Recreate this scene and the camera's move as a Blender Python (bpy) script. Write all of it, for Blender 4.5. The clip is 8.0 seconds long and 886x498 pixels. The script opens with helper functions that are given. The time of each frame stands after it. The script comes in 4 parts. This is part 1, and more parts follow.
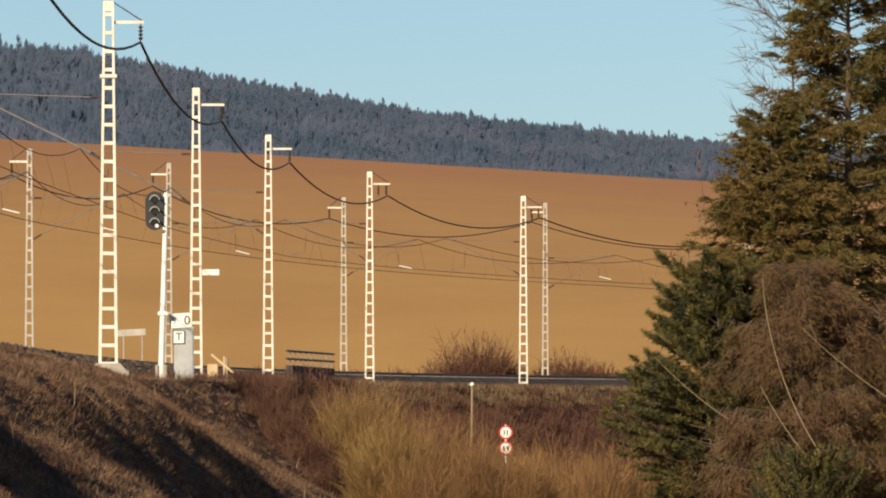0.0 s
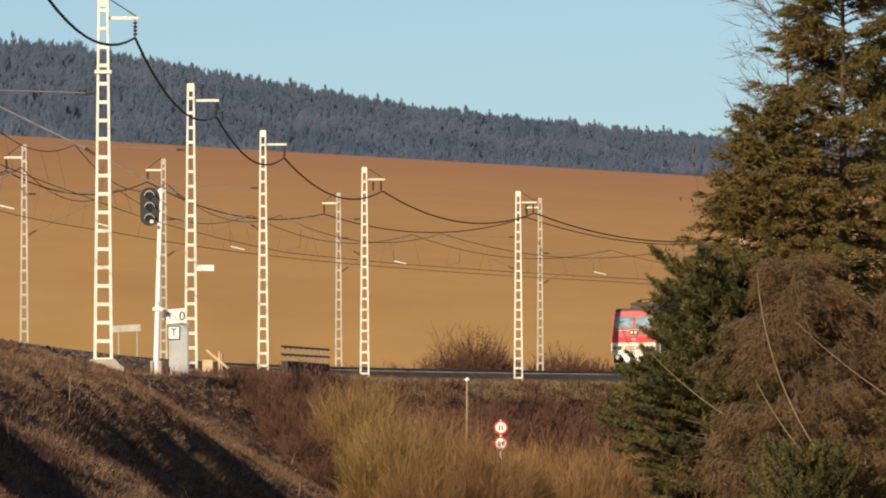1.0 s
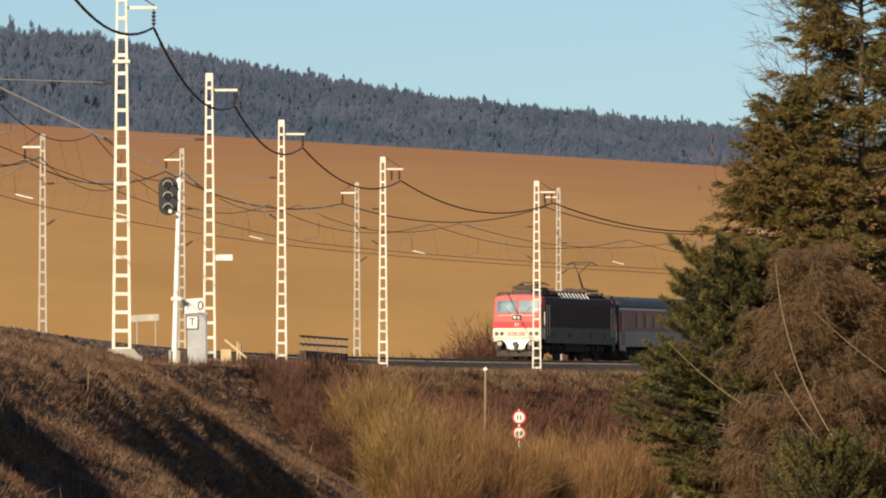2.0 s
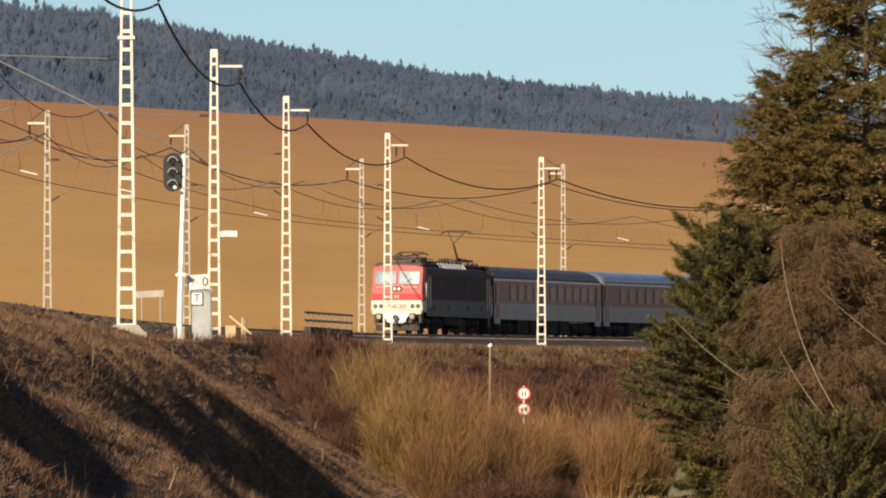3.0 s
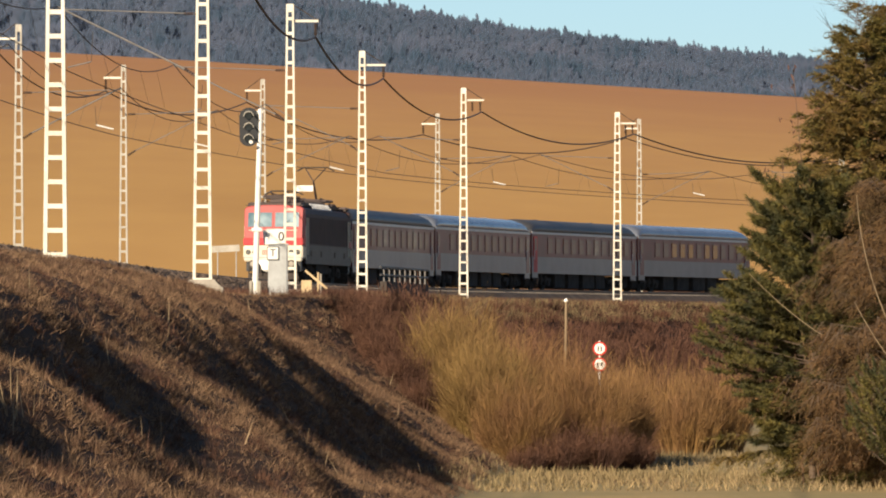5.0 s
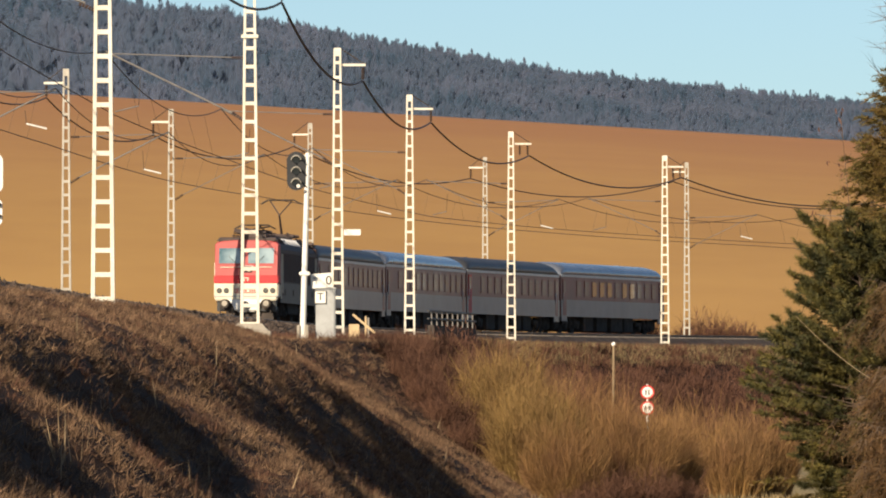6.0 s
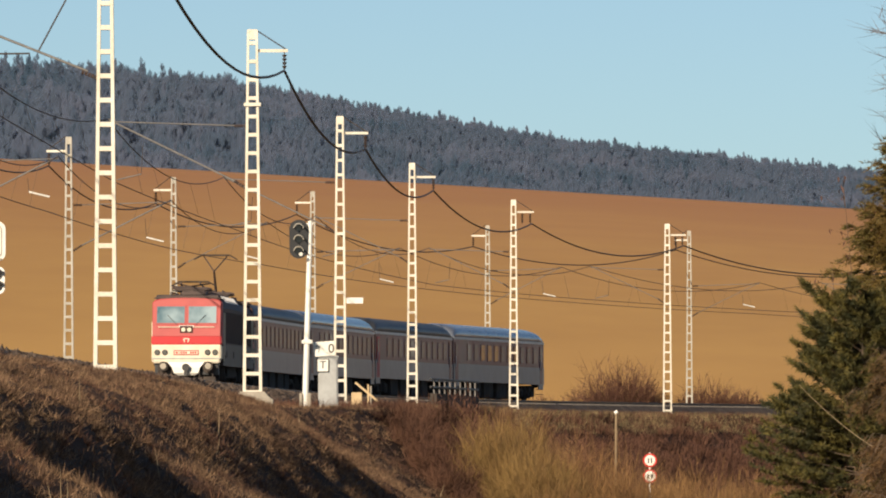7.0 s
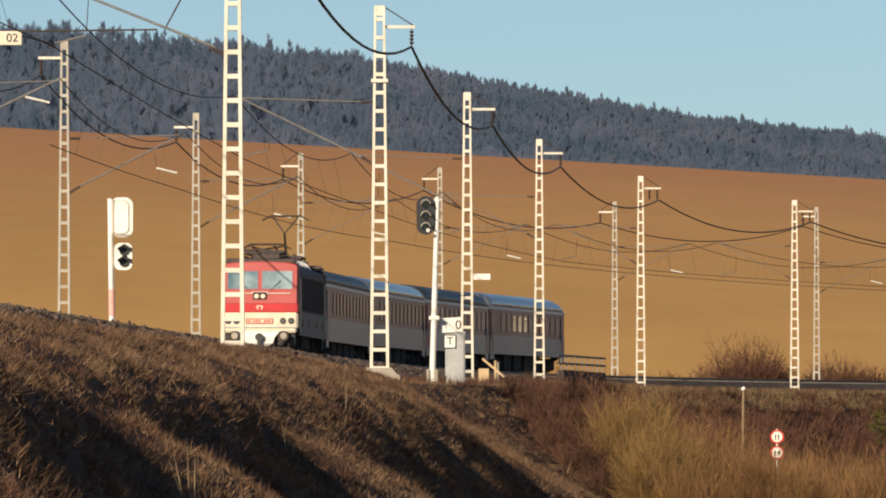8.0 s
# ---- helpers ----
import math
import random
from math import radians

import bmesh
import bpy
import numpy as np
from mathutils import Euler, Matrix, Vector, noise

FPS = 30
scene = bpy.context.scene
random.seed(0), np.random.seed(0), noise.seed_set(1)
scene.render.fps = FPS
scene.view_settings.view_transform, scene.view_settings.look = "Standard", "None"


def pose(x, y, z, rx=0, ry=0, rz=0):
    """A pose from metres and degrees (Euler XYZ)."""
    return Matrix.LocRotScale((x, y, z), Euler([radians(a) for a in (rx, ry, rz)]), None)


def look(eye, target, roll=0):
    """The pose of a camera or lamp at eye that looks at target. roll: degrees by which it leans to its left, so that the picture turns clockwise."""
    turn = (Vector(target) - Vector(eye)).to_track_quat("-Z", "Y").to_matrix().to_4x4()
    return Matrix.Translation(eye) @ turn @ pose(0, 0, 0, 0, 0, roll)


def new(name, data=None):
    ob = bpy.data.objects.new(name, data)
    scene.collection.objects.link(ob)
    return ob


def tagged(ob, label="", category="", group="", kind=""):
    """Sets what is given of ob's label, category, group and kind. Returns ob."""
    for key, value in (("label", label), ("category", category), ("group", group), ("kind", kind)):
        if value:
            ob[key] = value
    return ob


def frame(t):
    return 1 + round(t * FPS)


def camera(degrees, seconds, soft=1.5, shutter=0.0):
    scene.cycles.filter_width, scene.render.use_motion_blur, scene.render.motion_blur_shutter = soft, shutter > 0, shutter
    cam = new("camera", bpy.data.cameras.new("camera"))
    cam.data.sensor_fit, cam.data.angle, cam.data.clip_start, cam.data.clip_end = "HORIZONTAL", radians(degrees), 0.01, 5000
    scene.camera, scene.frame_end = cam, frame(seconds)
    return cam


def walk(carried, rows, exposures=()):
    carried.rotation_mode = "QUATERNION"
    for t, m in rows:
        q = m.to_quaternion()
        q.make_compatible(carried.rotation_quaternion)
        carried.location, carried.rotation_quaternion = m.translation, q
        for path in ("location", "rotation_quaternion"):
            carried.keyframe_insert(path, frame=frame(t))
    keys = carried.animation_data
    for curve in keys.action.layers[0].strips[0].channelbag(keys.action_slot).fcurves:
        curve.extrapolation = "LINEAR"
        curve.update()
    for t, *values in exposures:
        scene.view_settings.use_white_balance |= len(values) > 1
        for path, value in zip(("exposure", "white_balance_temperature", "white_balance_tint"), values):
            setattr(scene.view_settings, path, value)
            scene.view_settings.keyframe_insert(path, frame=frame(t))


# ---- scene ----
EYE = (0.0, 0.0, 3.5)
cam = camera(6.19, 8.0, 1.95)
PATH = [
    (0.0, -1.0073, 1.2717, 0.0), (0.5, -0.8173, 1.3661, 0.02), (1.0, -1.0432, 1.2391, -0.08), (1.5, -0.8800, 1.2268, -0.08),
    (1.7, -0.9279, 1.1956, -0.05), (2.8, -0.8539, 1.1194, -0.06), (3.0, -0.8813, 1.0010, -0.04), (3.5, -0.5839, 1.0540, -0.06),
    (4.0, -0.5898, 0.8416, -0.03), (4.2, -0.5471, 0.7269, -0.03), (5.3, -0.3276, 0.6847, 0.03), (5.5, -0.3848, 0.8138, -0.02),
    (6.0, -0.0180, 0.9917, -0.05), (6.5, -0.0307, 1.2991, -0.04), (7.0, -0.0007, 1.4684, -0.04), (7.5, 0.1903, 1.4363, 0.01),
    (8.0, 0.8885, 1.3022, 0.01),
]
walk(cam, [(t, pose(*EYE, 90 + pitch, 0, yaw) @ pose(0, 0, 0, 0, 0, roll)) for t, yaw, pitch, roll in PATH],
     [(0.0, 0.42), (1.5, 0.45), (3.5, 0.55), (5.5, 0.68), (6.5, 0.5), (7.2, 0.40), (8.0, 0.33)])

# ---- daylight: low winter sun from behind the camera's left ----
SUN_FROM = Vector((-0.45, -0.81, 0.37)).normalized()
world = bpy.data.worlds.new("sky")
scene.world = world
world.use_nodes = True
wn = world.node_tree.nodes
sky = wn.new("ShaderNodeTexSky")
sky.sky_type, sky.sun_disc = "NISHITA", False
sky.sun_elevation = math.asin(SUN_FROM.z)
sky.sun_rotation = math.atan2(SUN_FROM.x, SUN_FROM.y)
sky.air_density, sky.dust_density, sky.ozone_density = 0.6, 0.4, 1.6
tint = wn.new("ShaderNodeMix")
tint.data_type, tint.blend_type = "RGBA", "MULTIPLY"
tint.inputs["Factor"].default_value, tint.inputs["B"].default_value = 1.0, (0.93, 1.0, 0.99, 1)
world.node_tree.links.new(sky.outputs[0], tint.inputs["A"])
world.node_tree.links.new(tint.outputs["Result"], wn["Background"].inputs[0])
wn["Background"].inputs[1].default_value = 0.066
sun = new("sun", bpy.data.lights.new("sun", "SUN"))
sun.data.energy, sun.data.angle, sun.data.color = 5.0, radians(0.5), (1.0, 0.84, 0.64)
sun.matrix_world = look(SUN_FROM * 50, (0, 0, 0))


# ---- materials ----
def mat(name, c1, c2=None, rough=0.7, metal=0.0, scale=3.0, fine=40.0, bump=0.0, spread=0.0, coat=0.0, stretch=(1, 1, 1), lo=0.3, hi=0.7):
    """Two colours mixed by a coarse noise, broken by a fine one; spread: how much each object or leaf differs."""
    m = bpy.data.materials.new(name)
    m.use_nodes = True
    n, l = m.node_tree.nodes, m.node_tree.links
    b = n["Principled BSDF"]
    b.inputs["Roughness"].default_value, b.inputs["Metallic"].default_value = rough, metal
    b.inputs["Coat Weight"].default_value = coat
    c2 = c2 or tuple(c * 0.75 for c in c1)
    tc, mp = n.new("ShaderNodeTexCoord"), n.new("ShaderNodeMapping")
    mp.inputs["Scale"].default_value = stretch
    l.new(tc.outputs["Object"], mp.inputs["Vector"])
    big, small = n.new("ShaderNodeTexNoise"), n.new("ShaderNodeTexNoise")
    for t, s in ((big, scale), (small, fine)):
        t.inputs["Scale"].default_value, t.inputs["Detail"].default_value = s, 5
        l.new(mp.outputs[0], t.inputs["Vector"])
    ramp = n.new("ShaderNodeMapRange")
    ramp.inputs["From Min"].default_value, ramp.inputs["From Max"].default_value = lo, hi
    add = n.new("ShaderNodeMath")
    add.operation = "MULTIPLY_ADD"
    l.new(small.outputs[0], add.inputs[0])
    add.inputs[1].default_value = 0.5
    sub = n.new("ShaderNodeMath")
    sub.operation = "MULTIPLY_ADD"
    l.new(big.outputs[0], sub.inputs[0])
    sub.inputs[1].default_value, sub.inputs[2].default_value = 1.0, -0.25
    l.new(sub.outputs[0], add.inputs[2])
    l.new(add.outputs[0], ramp.inputs["Value"])
    mix = n.new("ShaderNodeMix")
    mix.data_type = "RGBA"
    l.new(ramp.outputs[0], mix.inputs["Factor"])
    mix.inputs["A"].default_value, mix.inputs["B"].default_value = (*c1, 1), (*c2, 1)
    out = mix.outputs["Result"]
    if spread:
        geo, hsv, r = n.new("ShaderNodeNewGeometry"), n.new("ShaderNodeHueSaturation"), n.new("ShaderNodeMapRange")
        l.new(geo.outputs["Random Per Island"], r.inputs["Value"])
        r.inputs["To Min"].default_value, r.inputs["To Max"].default_value = 1 - spread, 1 + spread
        l.new(r.outputs[0], hsv.inputs["Value"])
        l.new(out, hsv.inputs["Color"])
        out = hsv.outputs[0]
    l.new(out, b.inputs["Base Color"])
    if bump:
        bp = n.new("ShaderNodeBump")
        bp.inputs["Strength"].default_value, bp.inputs["Distance"].default_value = min(bump, 1.0), 0.03
        l.new(small.outputs[0], bp.inputs["Height"])
        l.new(bp.outputs[0], b.inputs["Normal"])
    return m


M = {
    "meadow": mat("meadow", (0.36, 0.25, 0.105), (0.21, 0.175, 0.07), 0.95, scale=0.25, fine=3.0, bump=0.5),
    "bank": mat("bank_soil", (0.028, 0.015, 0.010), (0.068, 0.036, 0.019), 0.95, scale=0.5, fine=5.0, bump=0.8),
    # blue distance haze is mixed into the wood's floor colour as well
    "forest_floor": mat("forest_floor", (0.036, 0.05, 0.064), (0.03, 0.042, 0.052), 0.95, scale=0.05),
    "ballast": mat("ballast", (0.135, 0.102, 0.082), (0.062, 0.048, 0.039), 0.95, scale=1.2, fine=9.0, bump=0.9),
    "stone": mat("ballast_stone", (0.120, 0.084, 0.062), (0.050, 0.037, 0.030), 0.9, scale=1.5, fine=9.0, spread=0.4),
    "rail": mat("rail_steel", (0.05, 0.035, 0.028), (0.10, 0.08, 0.07), 0.5, 0.2, scale=2),
    "sleeper": mat("sleeper", (0.23, 0.20, 0.17), (0.14, 0.12, 0.10), 0.9),
    "mast": mat("mast_paint", (0.72, 0.68, 0.58), (0.56, 0.50, 0.39), 0.55, scale=1.2, fine=14),
    "mast_old": mat("mast_weathered_paint", (0.44, 0.415, 0.355), (0.30, 0.27, 0.215), 0.65, scale=1.2, fine=14),
    "concrete": mat("concrete", (0.42, 0.37, 0.30), (0.28, 0.25, 0.20), 0.9, scale=2, fine=15, bump=0.3),
    "wire": mat("wire", (0.045, 0.034, 0.026), (0.07, 0.05, 0.035), 0.6, 0.5),
    "galvanised": mat("galvanised_tube", (0.20, 0.185, 0.17), (0.13, 0.12, 0.11), 0.55, 0.2),
    "insulator": mat("insulator_brown", (0.05, 0.032, 0.025), rough=0.3),
    "insulator_white": mat("insulator_pale", (0.75, 0.72, 0.64), rough=0.35),
    "black": mat("black_paint", (0.016, 0.016, 0.016), (0.03, 0.028, 0.026), 0.55),
    "dark": mat("underframe_grime", (0.035, 0.03, 0.027), (0.075, 0.06, 0.05), 0.85, scale=2),
    "white": mat("white_enamel", (0.80, 0.78, 0.72), (0.68, 0.65, 0.58), 0.4, scale=3),
    "grey_paint": mat("grey_paint", (0.40, 0.41, 0.40), (0.30, 0.30, 0.29), 0.5, scale=2.5),
    "red": mat("red_paint", (0.50, 0.012, 0.016), (0.42, 0.011, 0.014), 0.55, scale=2),
    # the muted pinkish tone puts haze and reflection into the cab's red
    "faded_red": mat("muted_red_paint", (0.40, 0.065, 0.058), (0.34, 0.052, 0.048), 0.6, scale=1.5),
    "cream": mat("cream_paint", (0.70, 0.63, 0.50), (0.58, 0.50, 0.37), 0.6, scale=2.5),
    # the flank's maroon and grey are lowered to deepen its shade
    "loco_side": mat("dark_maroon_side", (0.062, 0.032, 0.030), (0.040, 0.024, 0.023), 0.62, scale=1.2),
    "pale_red": mat("sun_bleached_red", (0.62, 0.27, 0.22), (0.70, 0.42, 0.35), 0.55, scale=3),
    "loco_grey": mat("shaded_grey_side", (0.058, 0.052, 0.050), (0.036, 0.033, 0.032), 0.5, scale=1.4),
    "roof_dirt": mat("sooty_roof", (0.045, 0.032, 0.028), (0.085, 0.055, 0.045), 0.7, scale=2),
    "coach_red": mat("coach_maroon", (0.150, 0.020, 0.025), (0.105, 0.018, 0.021), 0.46, scale=0.9, coat=0.10),
    "coach_grey": mat("coach_pale_grey", (0.150, 0.166, 0.192), (0.115, 0.128, 0.150), 0.42, scale=0.9, coat=0.08),
    "coach_roof": mat("coach_roof_grey", (0.19, 0.21, 0.25), (0.13, 0.14, 0.165), 0.27, scale=0.5, coat=0.2),
    "coach_roof_dark": mat("coach_roof_sooty", (0.075, 0.075, 0.08), (0.045, 0.045, 0.045), 0.5, scale=0.5),
    "strip": mat("pale_cornice", (0.55, 0.55, 0.56), (0.42, 0.42, 0.42), 0.4),
    "rubber": mat("rubber", (0.02, 0.02, 0.02), rough=0.8),
    "spruce": mat("spruce_needles", (0.080, 0.078, 0.012), (0.165, 0.098, 0.022), 0.7, scale=0.6, fine=4, spread=0.5),
    "pine": mat("pine_needles", (0.038, 0.041, 0.012), (0.145, 0.114, 0.023), 0.7, scale=1.6, fine=5, spread=0.45, lo=0.38, hi=0.68),
    "bark": mat("bark", (0.13, 0.09, 0.06), (0.075, 0.05, 0.035), 0.9, scale=3, bump=0.6),
    "twig": mat("dry_twigs", (0.13, 0.075, 0.04), (0.085, 0.05, 0.03), 0.85, scale=0.8, spread=0.35),
    "larch": mat("larch_twigs", (0.135, 0.066, 0.024), (0.095, 0.058, 0.018), 0.85, scale=0.7, spread=0.5),
    "pale_twig": mat("pale_twig", (0.27, 0.195, 0.11), (0.20, 0.14, 0.08), 0.8, scale=1, spread=0.2),
    "willow": mat("willow_shoots", (0.172, 0.083, 0.034), (0.222, 0.124, 0.036), 0.8, scale=0.4, fine=2, spread=0.4),
    "willow_green": mat("willow_young_shoots", (0.190, 0.106, 0.036), (0.225, 0.142, 0.036), 0.8, scale=0.4, fine=2, spread=0.4),
    "red_brush": mat("reddish_brush", (0.130, 0.064, 0.038), (0.078, 0.042, 0.031), 0.85, scale=0.5, fine=2, spread=0.4),
    "meadow_straw": mat("meadow_straw", (0.245, 0.172, 0.085), (0.150, 0.118, 0.052), 0.85, scale=0.5, fine=2.2, spread=0.4),
    "brush": mat("brown_brush", (0.088, 0.043, 0.031), (0.125, 0.062, 0.038), 0.85, scale=0.3, fine=2, spread=0.4),
    "dry_grass": mat("dry_grass", (0.245, 0.155, 0.090), (0.072, 0.040, 0.029), 0.85, scale=0.8, fine=4.5, spread=0.6, lo=0.36, hi=0.64),
    # the blue haze of distance is mixed into these needle colours
    "forest": mat("haze_blue_conifers", (0.036, 0.064, 0.102), (0.088, 0.104, 0.152), 1.0, scale=0.035, fine=0.12, spread=0.08, stretch=(1, 0.3, 0.3)),
    "lamp_glass": mat("headlamp_glass", (0.10, 0.10, 0.09), rough=0.12),
    "mesh_black": mat("signal_black", (0.012, 0.012, 0.013), rough=0.45),
    "sign_red": mat("sign_red", (0.62, 0.03, 0.02), rough=0.4),
    "yellow": mat("yellow_paint", (0.55, 0.40, 0.22), (0.42, 0.30, 0.16), 0.55),
}


def field_soil():
    """Stubble on ochre soil below, redder ploughed soil towards the crest, with long drill rows."""
    m = mat("stubble_field", (0.495, 0.268, 0.062), (0.405, 0.205, 0.043), 0.95, scale=0.012, fine=0.10, stretch=(1, 0.3, 1))
    n, l = m.node_tree.nodes, m.node_tree.links
    b = n["Principled BSDF"]
    src = b.inputs["Base Color"].links[0].from_socket
    tc, sep, r, mix = n.new("ShaderNodeTexCoord"), n.new("ShaderNodeSeparateXYZ"), n.new("ShaderNodeMapRange"), n.new("ShaderNodeMix")
    wob, add = n.new("ShaderNodeTexNoise"), n.new("ShaderNodeMath")
    wob.inputs["Scale"].default_value = 0.02
    add.operation = "MULTIPLY_ADD"
    l.new(tc.outputs["Object"], sep.inputs[0])
    l.new(tc.outputs["Object"], wob.inputs["Vector"])
    l.new(wob.outputs[0], add.inputs[0])
    add.inputs[1].default_value = 260
    l.new(sep.outputs["Y"], add.inputs[2])
    l.new(add.outputs[0], r.inputs["Value"])
    r.interpolation_type = "SMOOTHSTEP"
    r.inputs["From Min"].default_value, r.inputs["From Max"].default_value = 800, 1450
    mix.data_type = "RGBA"
    l.new(r.outputs[0], mix.inputs["Factor"])
    l.new(src, mix.inputs["A"])
    mix.inputs["B"].default_value = (0.37, 0.158, 0.043, 1)
    l.new(mix.outputs["Result"], b.inputs["Base Color"])
    return m


M["field"] = field_soil()


def see_through(m, share):
    """Thin foliage passes part of the light on."""
    n, l = m.node_tree.nodes, m.node_tree.links
    b = n["Principled BSDF"]
    tr, mix = n.new("ShaderNodeBsdfTranslucent"), n.new("ShaderNodeMixShader")
    l.new(b.inputs["Base Color"].links[0].from_socket, tr.inputs["Color"])
    mix.inputs[0].default_value = share
    l.new(b.outputs[0], mix.inputs[1])
    l.new(tr.outputs[0], mix.inputs[2])
    l.new(mix.outputs[0], n["Material Output"].inputs["Surface"])


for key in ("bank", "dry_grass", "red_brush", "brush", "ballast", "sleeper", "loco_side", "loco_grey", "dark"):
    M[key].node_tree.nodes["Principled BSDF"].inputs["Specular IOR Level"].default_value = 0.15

def airy(m, share):
    """Sparse far foliage: part of the light passes between its needles, softening shade as haze does."""
    n, l = m.node_tree.nodes, m.node_tree.links
    out = n["Material Output"].inputs["Surface"]
    src = out.links[0].from_socket
    gap, mix = n.new("ShaderNodeBsdfTransparent"), n.new("ShaderNodeMixShader")
    mix.inputs[0].default_value = share
    l.new(src, mix.inputs[1])
    l.new(gap.outputs[0], mix.inputs[2])
    l.new(mix.outputs[0], out)


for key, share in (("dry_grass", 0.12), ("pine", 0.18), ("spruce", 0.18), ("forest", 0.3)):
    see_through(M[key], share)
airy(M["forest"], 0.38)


def glass(name, tint):
    m = bpy.data.materials.new(name)
    m.use_nodes = True
    b = m.node_tree.nodes["Principled BSDF"]
    b.inputs["Base Color"].default_value, b.inputs["Roughness"].default_value = (*tint, 1), 0.06
    b.inputs["Specular IOR Level"].default_value = 0.6
    b.inputs["Coat Weight"].default_value = 0.3
    return m


# the paler noise patches imitate reflections on the windscreens
M["windscreen"] = mat("windscreen_glass", (0.07, 0.13, 0.155), (0.30, 0.38, 0.40), 0.05, scale=0.7, fine=1.6, coat=1.0, lo=0.35, hi=0.65)
M["pane"] = glass("coach_window_glass", (0.095, 0.040, 0.036))
M["pane"].node_tree.nodes["Principled BSDF"].inputs["Roughness"].default_value = 0.42
M["pane"].node_tree.nodes["Principled BSDF"].inputs["Coat Weight"].default_value = 0.28

# pale glass colour imitates bright reflections in the last coach's windows
M["curtained_pane"] = glass("bright_reflection_glass", (0.26, 0.235, 0.21))


# ---- mesh helpers ----
def link_mesh(name, bm, material, parent=None, label="", smooth=False):
    me = bpy.data.meshes.new(name)
    bm.to_mesh(me)
    bm.free()
    return link_data(name, me, material, parent, label, smooth)


def link_data(name, me, material, parent=None, label="", smooth=False):
    for m in material if isinstance(material, (list, tuple)) else [material]:
        me.materials.append(M[m])
    if smooth:
        me.polygons.foreach_set("use_smooth", [True] * len(me.polygons))
    ob = new(name, me)
    if parent:
        ob.parent = parent
    if label:
        ob["label"] = label
    return ob


part = link_mesh


def box(bm, c, s, rx=0, ry=0, rz=0, bevel=0.0):
    m = pose(*c, rx, ry, rz) @ Matrix.Diagonal((*s, 1))
    g = bmesh.ops.create_cube(bm, size=1.0, matrix=m)
    if bevel:
        es = list({e for v in g["verts"] for e in v.link_edges})
        bmesh.ops.bevel(bm, geom=es, offset=bevel, segments=2, affect="EDGES")
    return bm


def rod(bm, a, b, r, r2=None, n=6):
    a, b = Vector(a), Vector(b)
    d = b - a
    if d.length < 1e-6:
        return bm
    m = Matrix.Translation((a + b) / 2) @ d.to_track_quat("Z", "Y").to_matrix().to_4x4()
    bmesh.ops.create_cone(bm, cap_ends=True, segments=n, radius1=r, radius2=r if r2 is None else r2, depth=d.length, matrix=m)
    return bm


def loft(bm, rings, closed=True, caps=True):
    """Skin a row of rings of the same count."""
    vs = [[bm.verts.new(p) for p in r] for r in rings]
    n = len(rings[0])
    for a, b in zip(vs, vs[1:]):
        for i in range(n if closed else n - 1):
            bm.faces.new((a[i], a[(i + 1) % n], b[(i + 1) % n], b[i]))
    if caps and closed:
        bm.faces.new(vs[0][::-1])
        bm.faces.new(vs[-1])
    bmesh.ops.recalc_face_normals(bm, faces=bm.faces[:])
    return bm


def B():
    return bmesh.new()


def empty(name, m, label, category, group="", kind=""):
    ob = new(name)
    ob.matrix_basis = m
    return tagged(ob, label, category, group, kind)


def blade_mesh(name, roots, tips, widths, material, parent=None, label="", seed=1, shape="blade"):
    """Many thin blades, each from a root to a tip: a tapering blade, or a leaf that is widest before its middle."""
    rng = np.random.default_rng(seed)
    roots, tips, widths = np.asarray(roots, float), np.asarray(tips, float), np.asarray(widths, float)
    n = len(roots)
    d = tips - roots
    side = np.cross(d, rng.normal(size=(n, 3)))
    side /= np.linalg.norm(side, axis=1, keepdims=True) + 1e-9
    w = widths[:, None] * side / 2
    if shape == "blade":
        corners = [roots - w, roots + w, tips]
    else:
        mid = roots + d * 0.4
        corners = [roots, mid + w, tips, mid - w]
    c = len(corners)
    me = bpy.data.meshes.new(name)
    me.vertices.add(n * c)
    me.vertices.foreach_set("co", np.stack(corners, 1).ravel())
    me.loops.add(n * c)
    me.loops.foreach_set("vertex_index", np.arange(n * c, dtype=np.int32))
    me.polygons.add(n)
    me.polygons.foreach_set("loop_start", np.arange(0, n * c, c, dtype=np.int32))
    me.update(calc_edges=True)
    return link_data(name, me, material, parent, label)


# ---- plan: the line of the railway ----
RAIL_Z = 6.74
_s = np.arange(-330.0, 421.0, 1.0)
_h = np.interp(_s, [-330, -100, 0, 30, 70, 100, 150, 200, 420], [1.0, 1.4, 1.9, 3.1, 6.0, 9.0, 15.4, 21.0, 45.0])
_h = np.radians(np.convolve(np.pad(_h, 10, "edge"), np.ones(21) / 21, "valid"))
_x, _y = np.cumsum(np.sin(_h)), np.cumsum(np.cos(_h))
_x, _y = _x - _x[330] - 12.06, _y - _y[330] + 316.7


def line_drop(s):
    """The line falls gently towards the camera."""
    return -0.0025 * (176 - np.clip(s, -330, 176))


def on_track(s, off=0.0, z=0.0):
    """A place s metres along the main track (away from the camera), off metres to its right as seen from the camera."""
    h = np.interp(s, _s, _h)
    return Vector((np.interp(s, _s, _x) + off * np.cos(h), np.interp(s, _s, _y) - off * np.sin(h), RAIL_Z + z + line_drop(np.maximum(s, -40 + 0.35 * (s + 40)))))


def track_x(y):
    return np.interp(y, _y, _x)


def smooth(a, b, x):
    t = np.clip((x - a) / (b - a), 0, 1)
    return t * t * (3 - 2 * t)


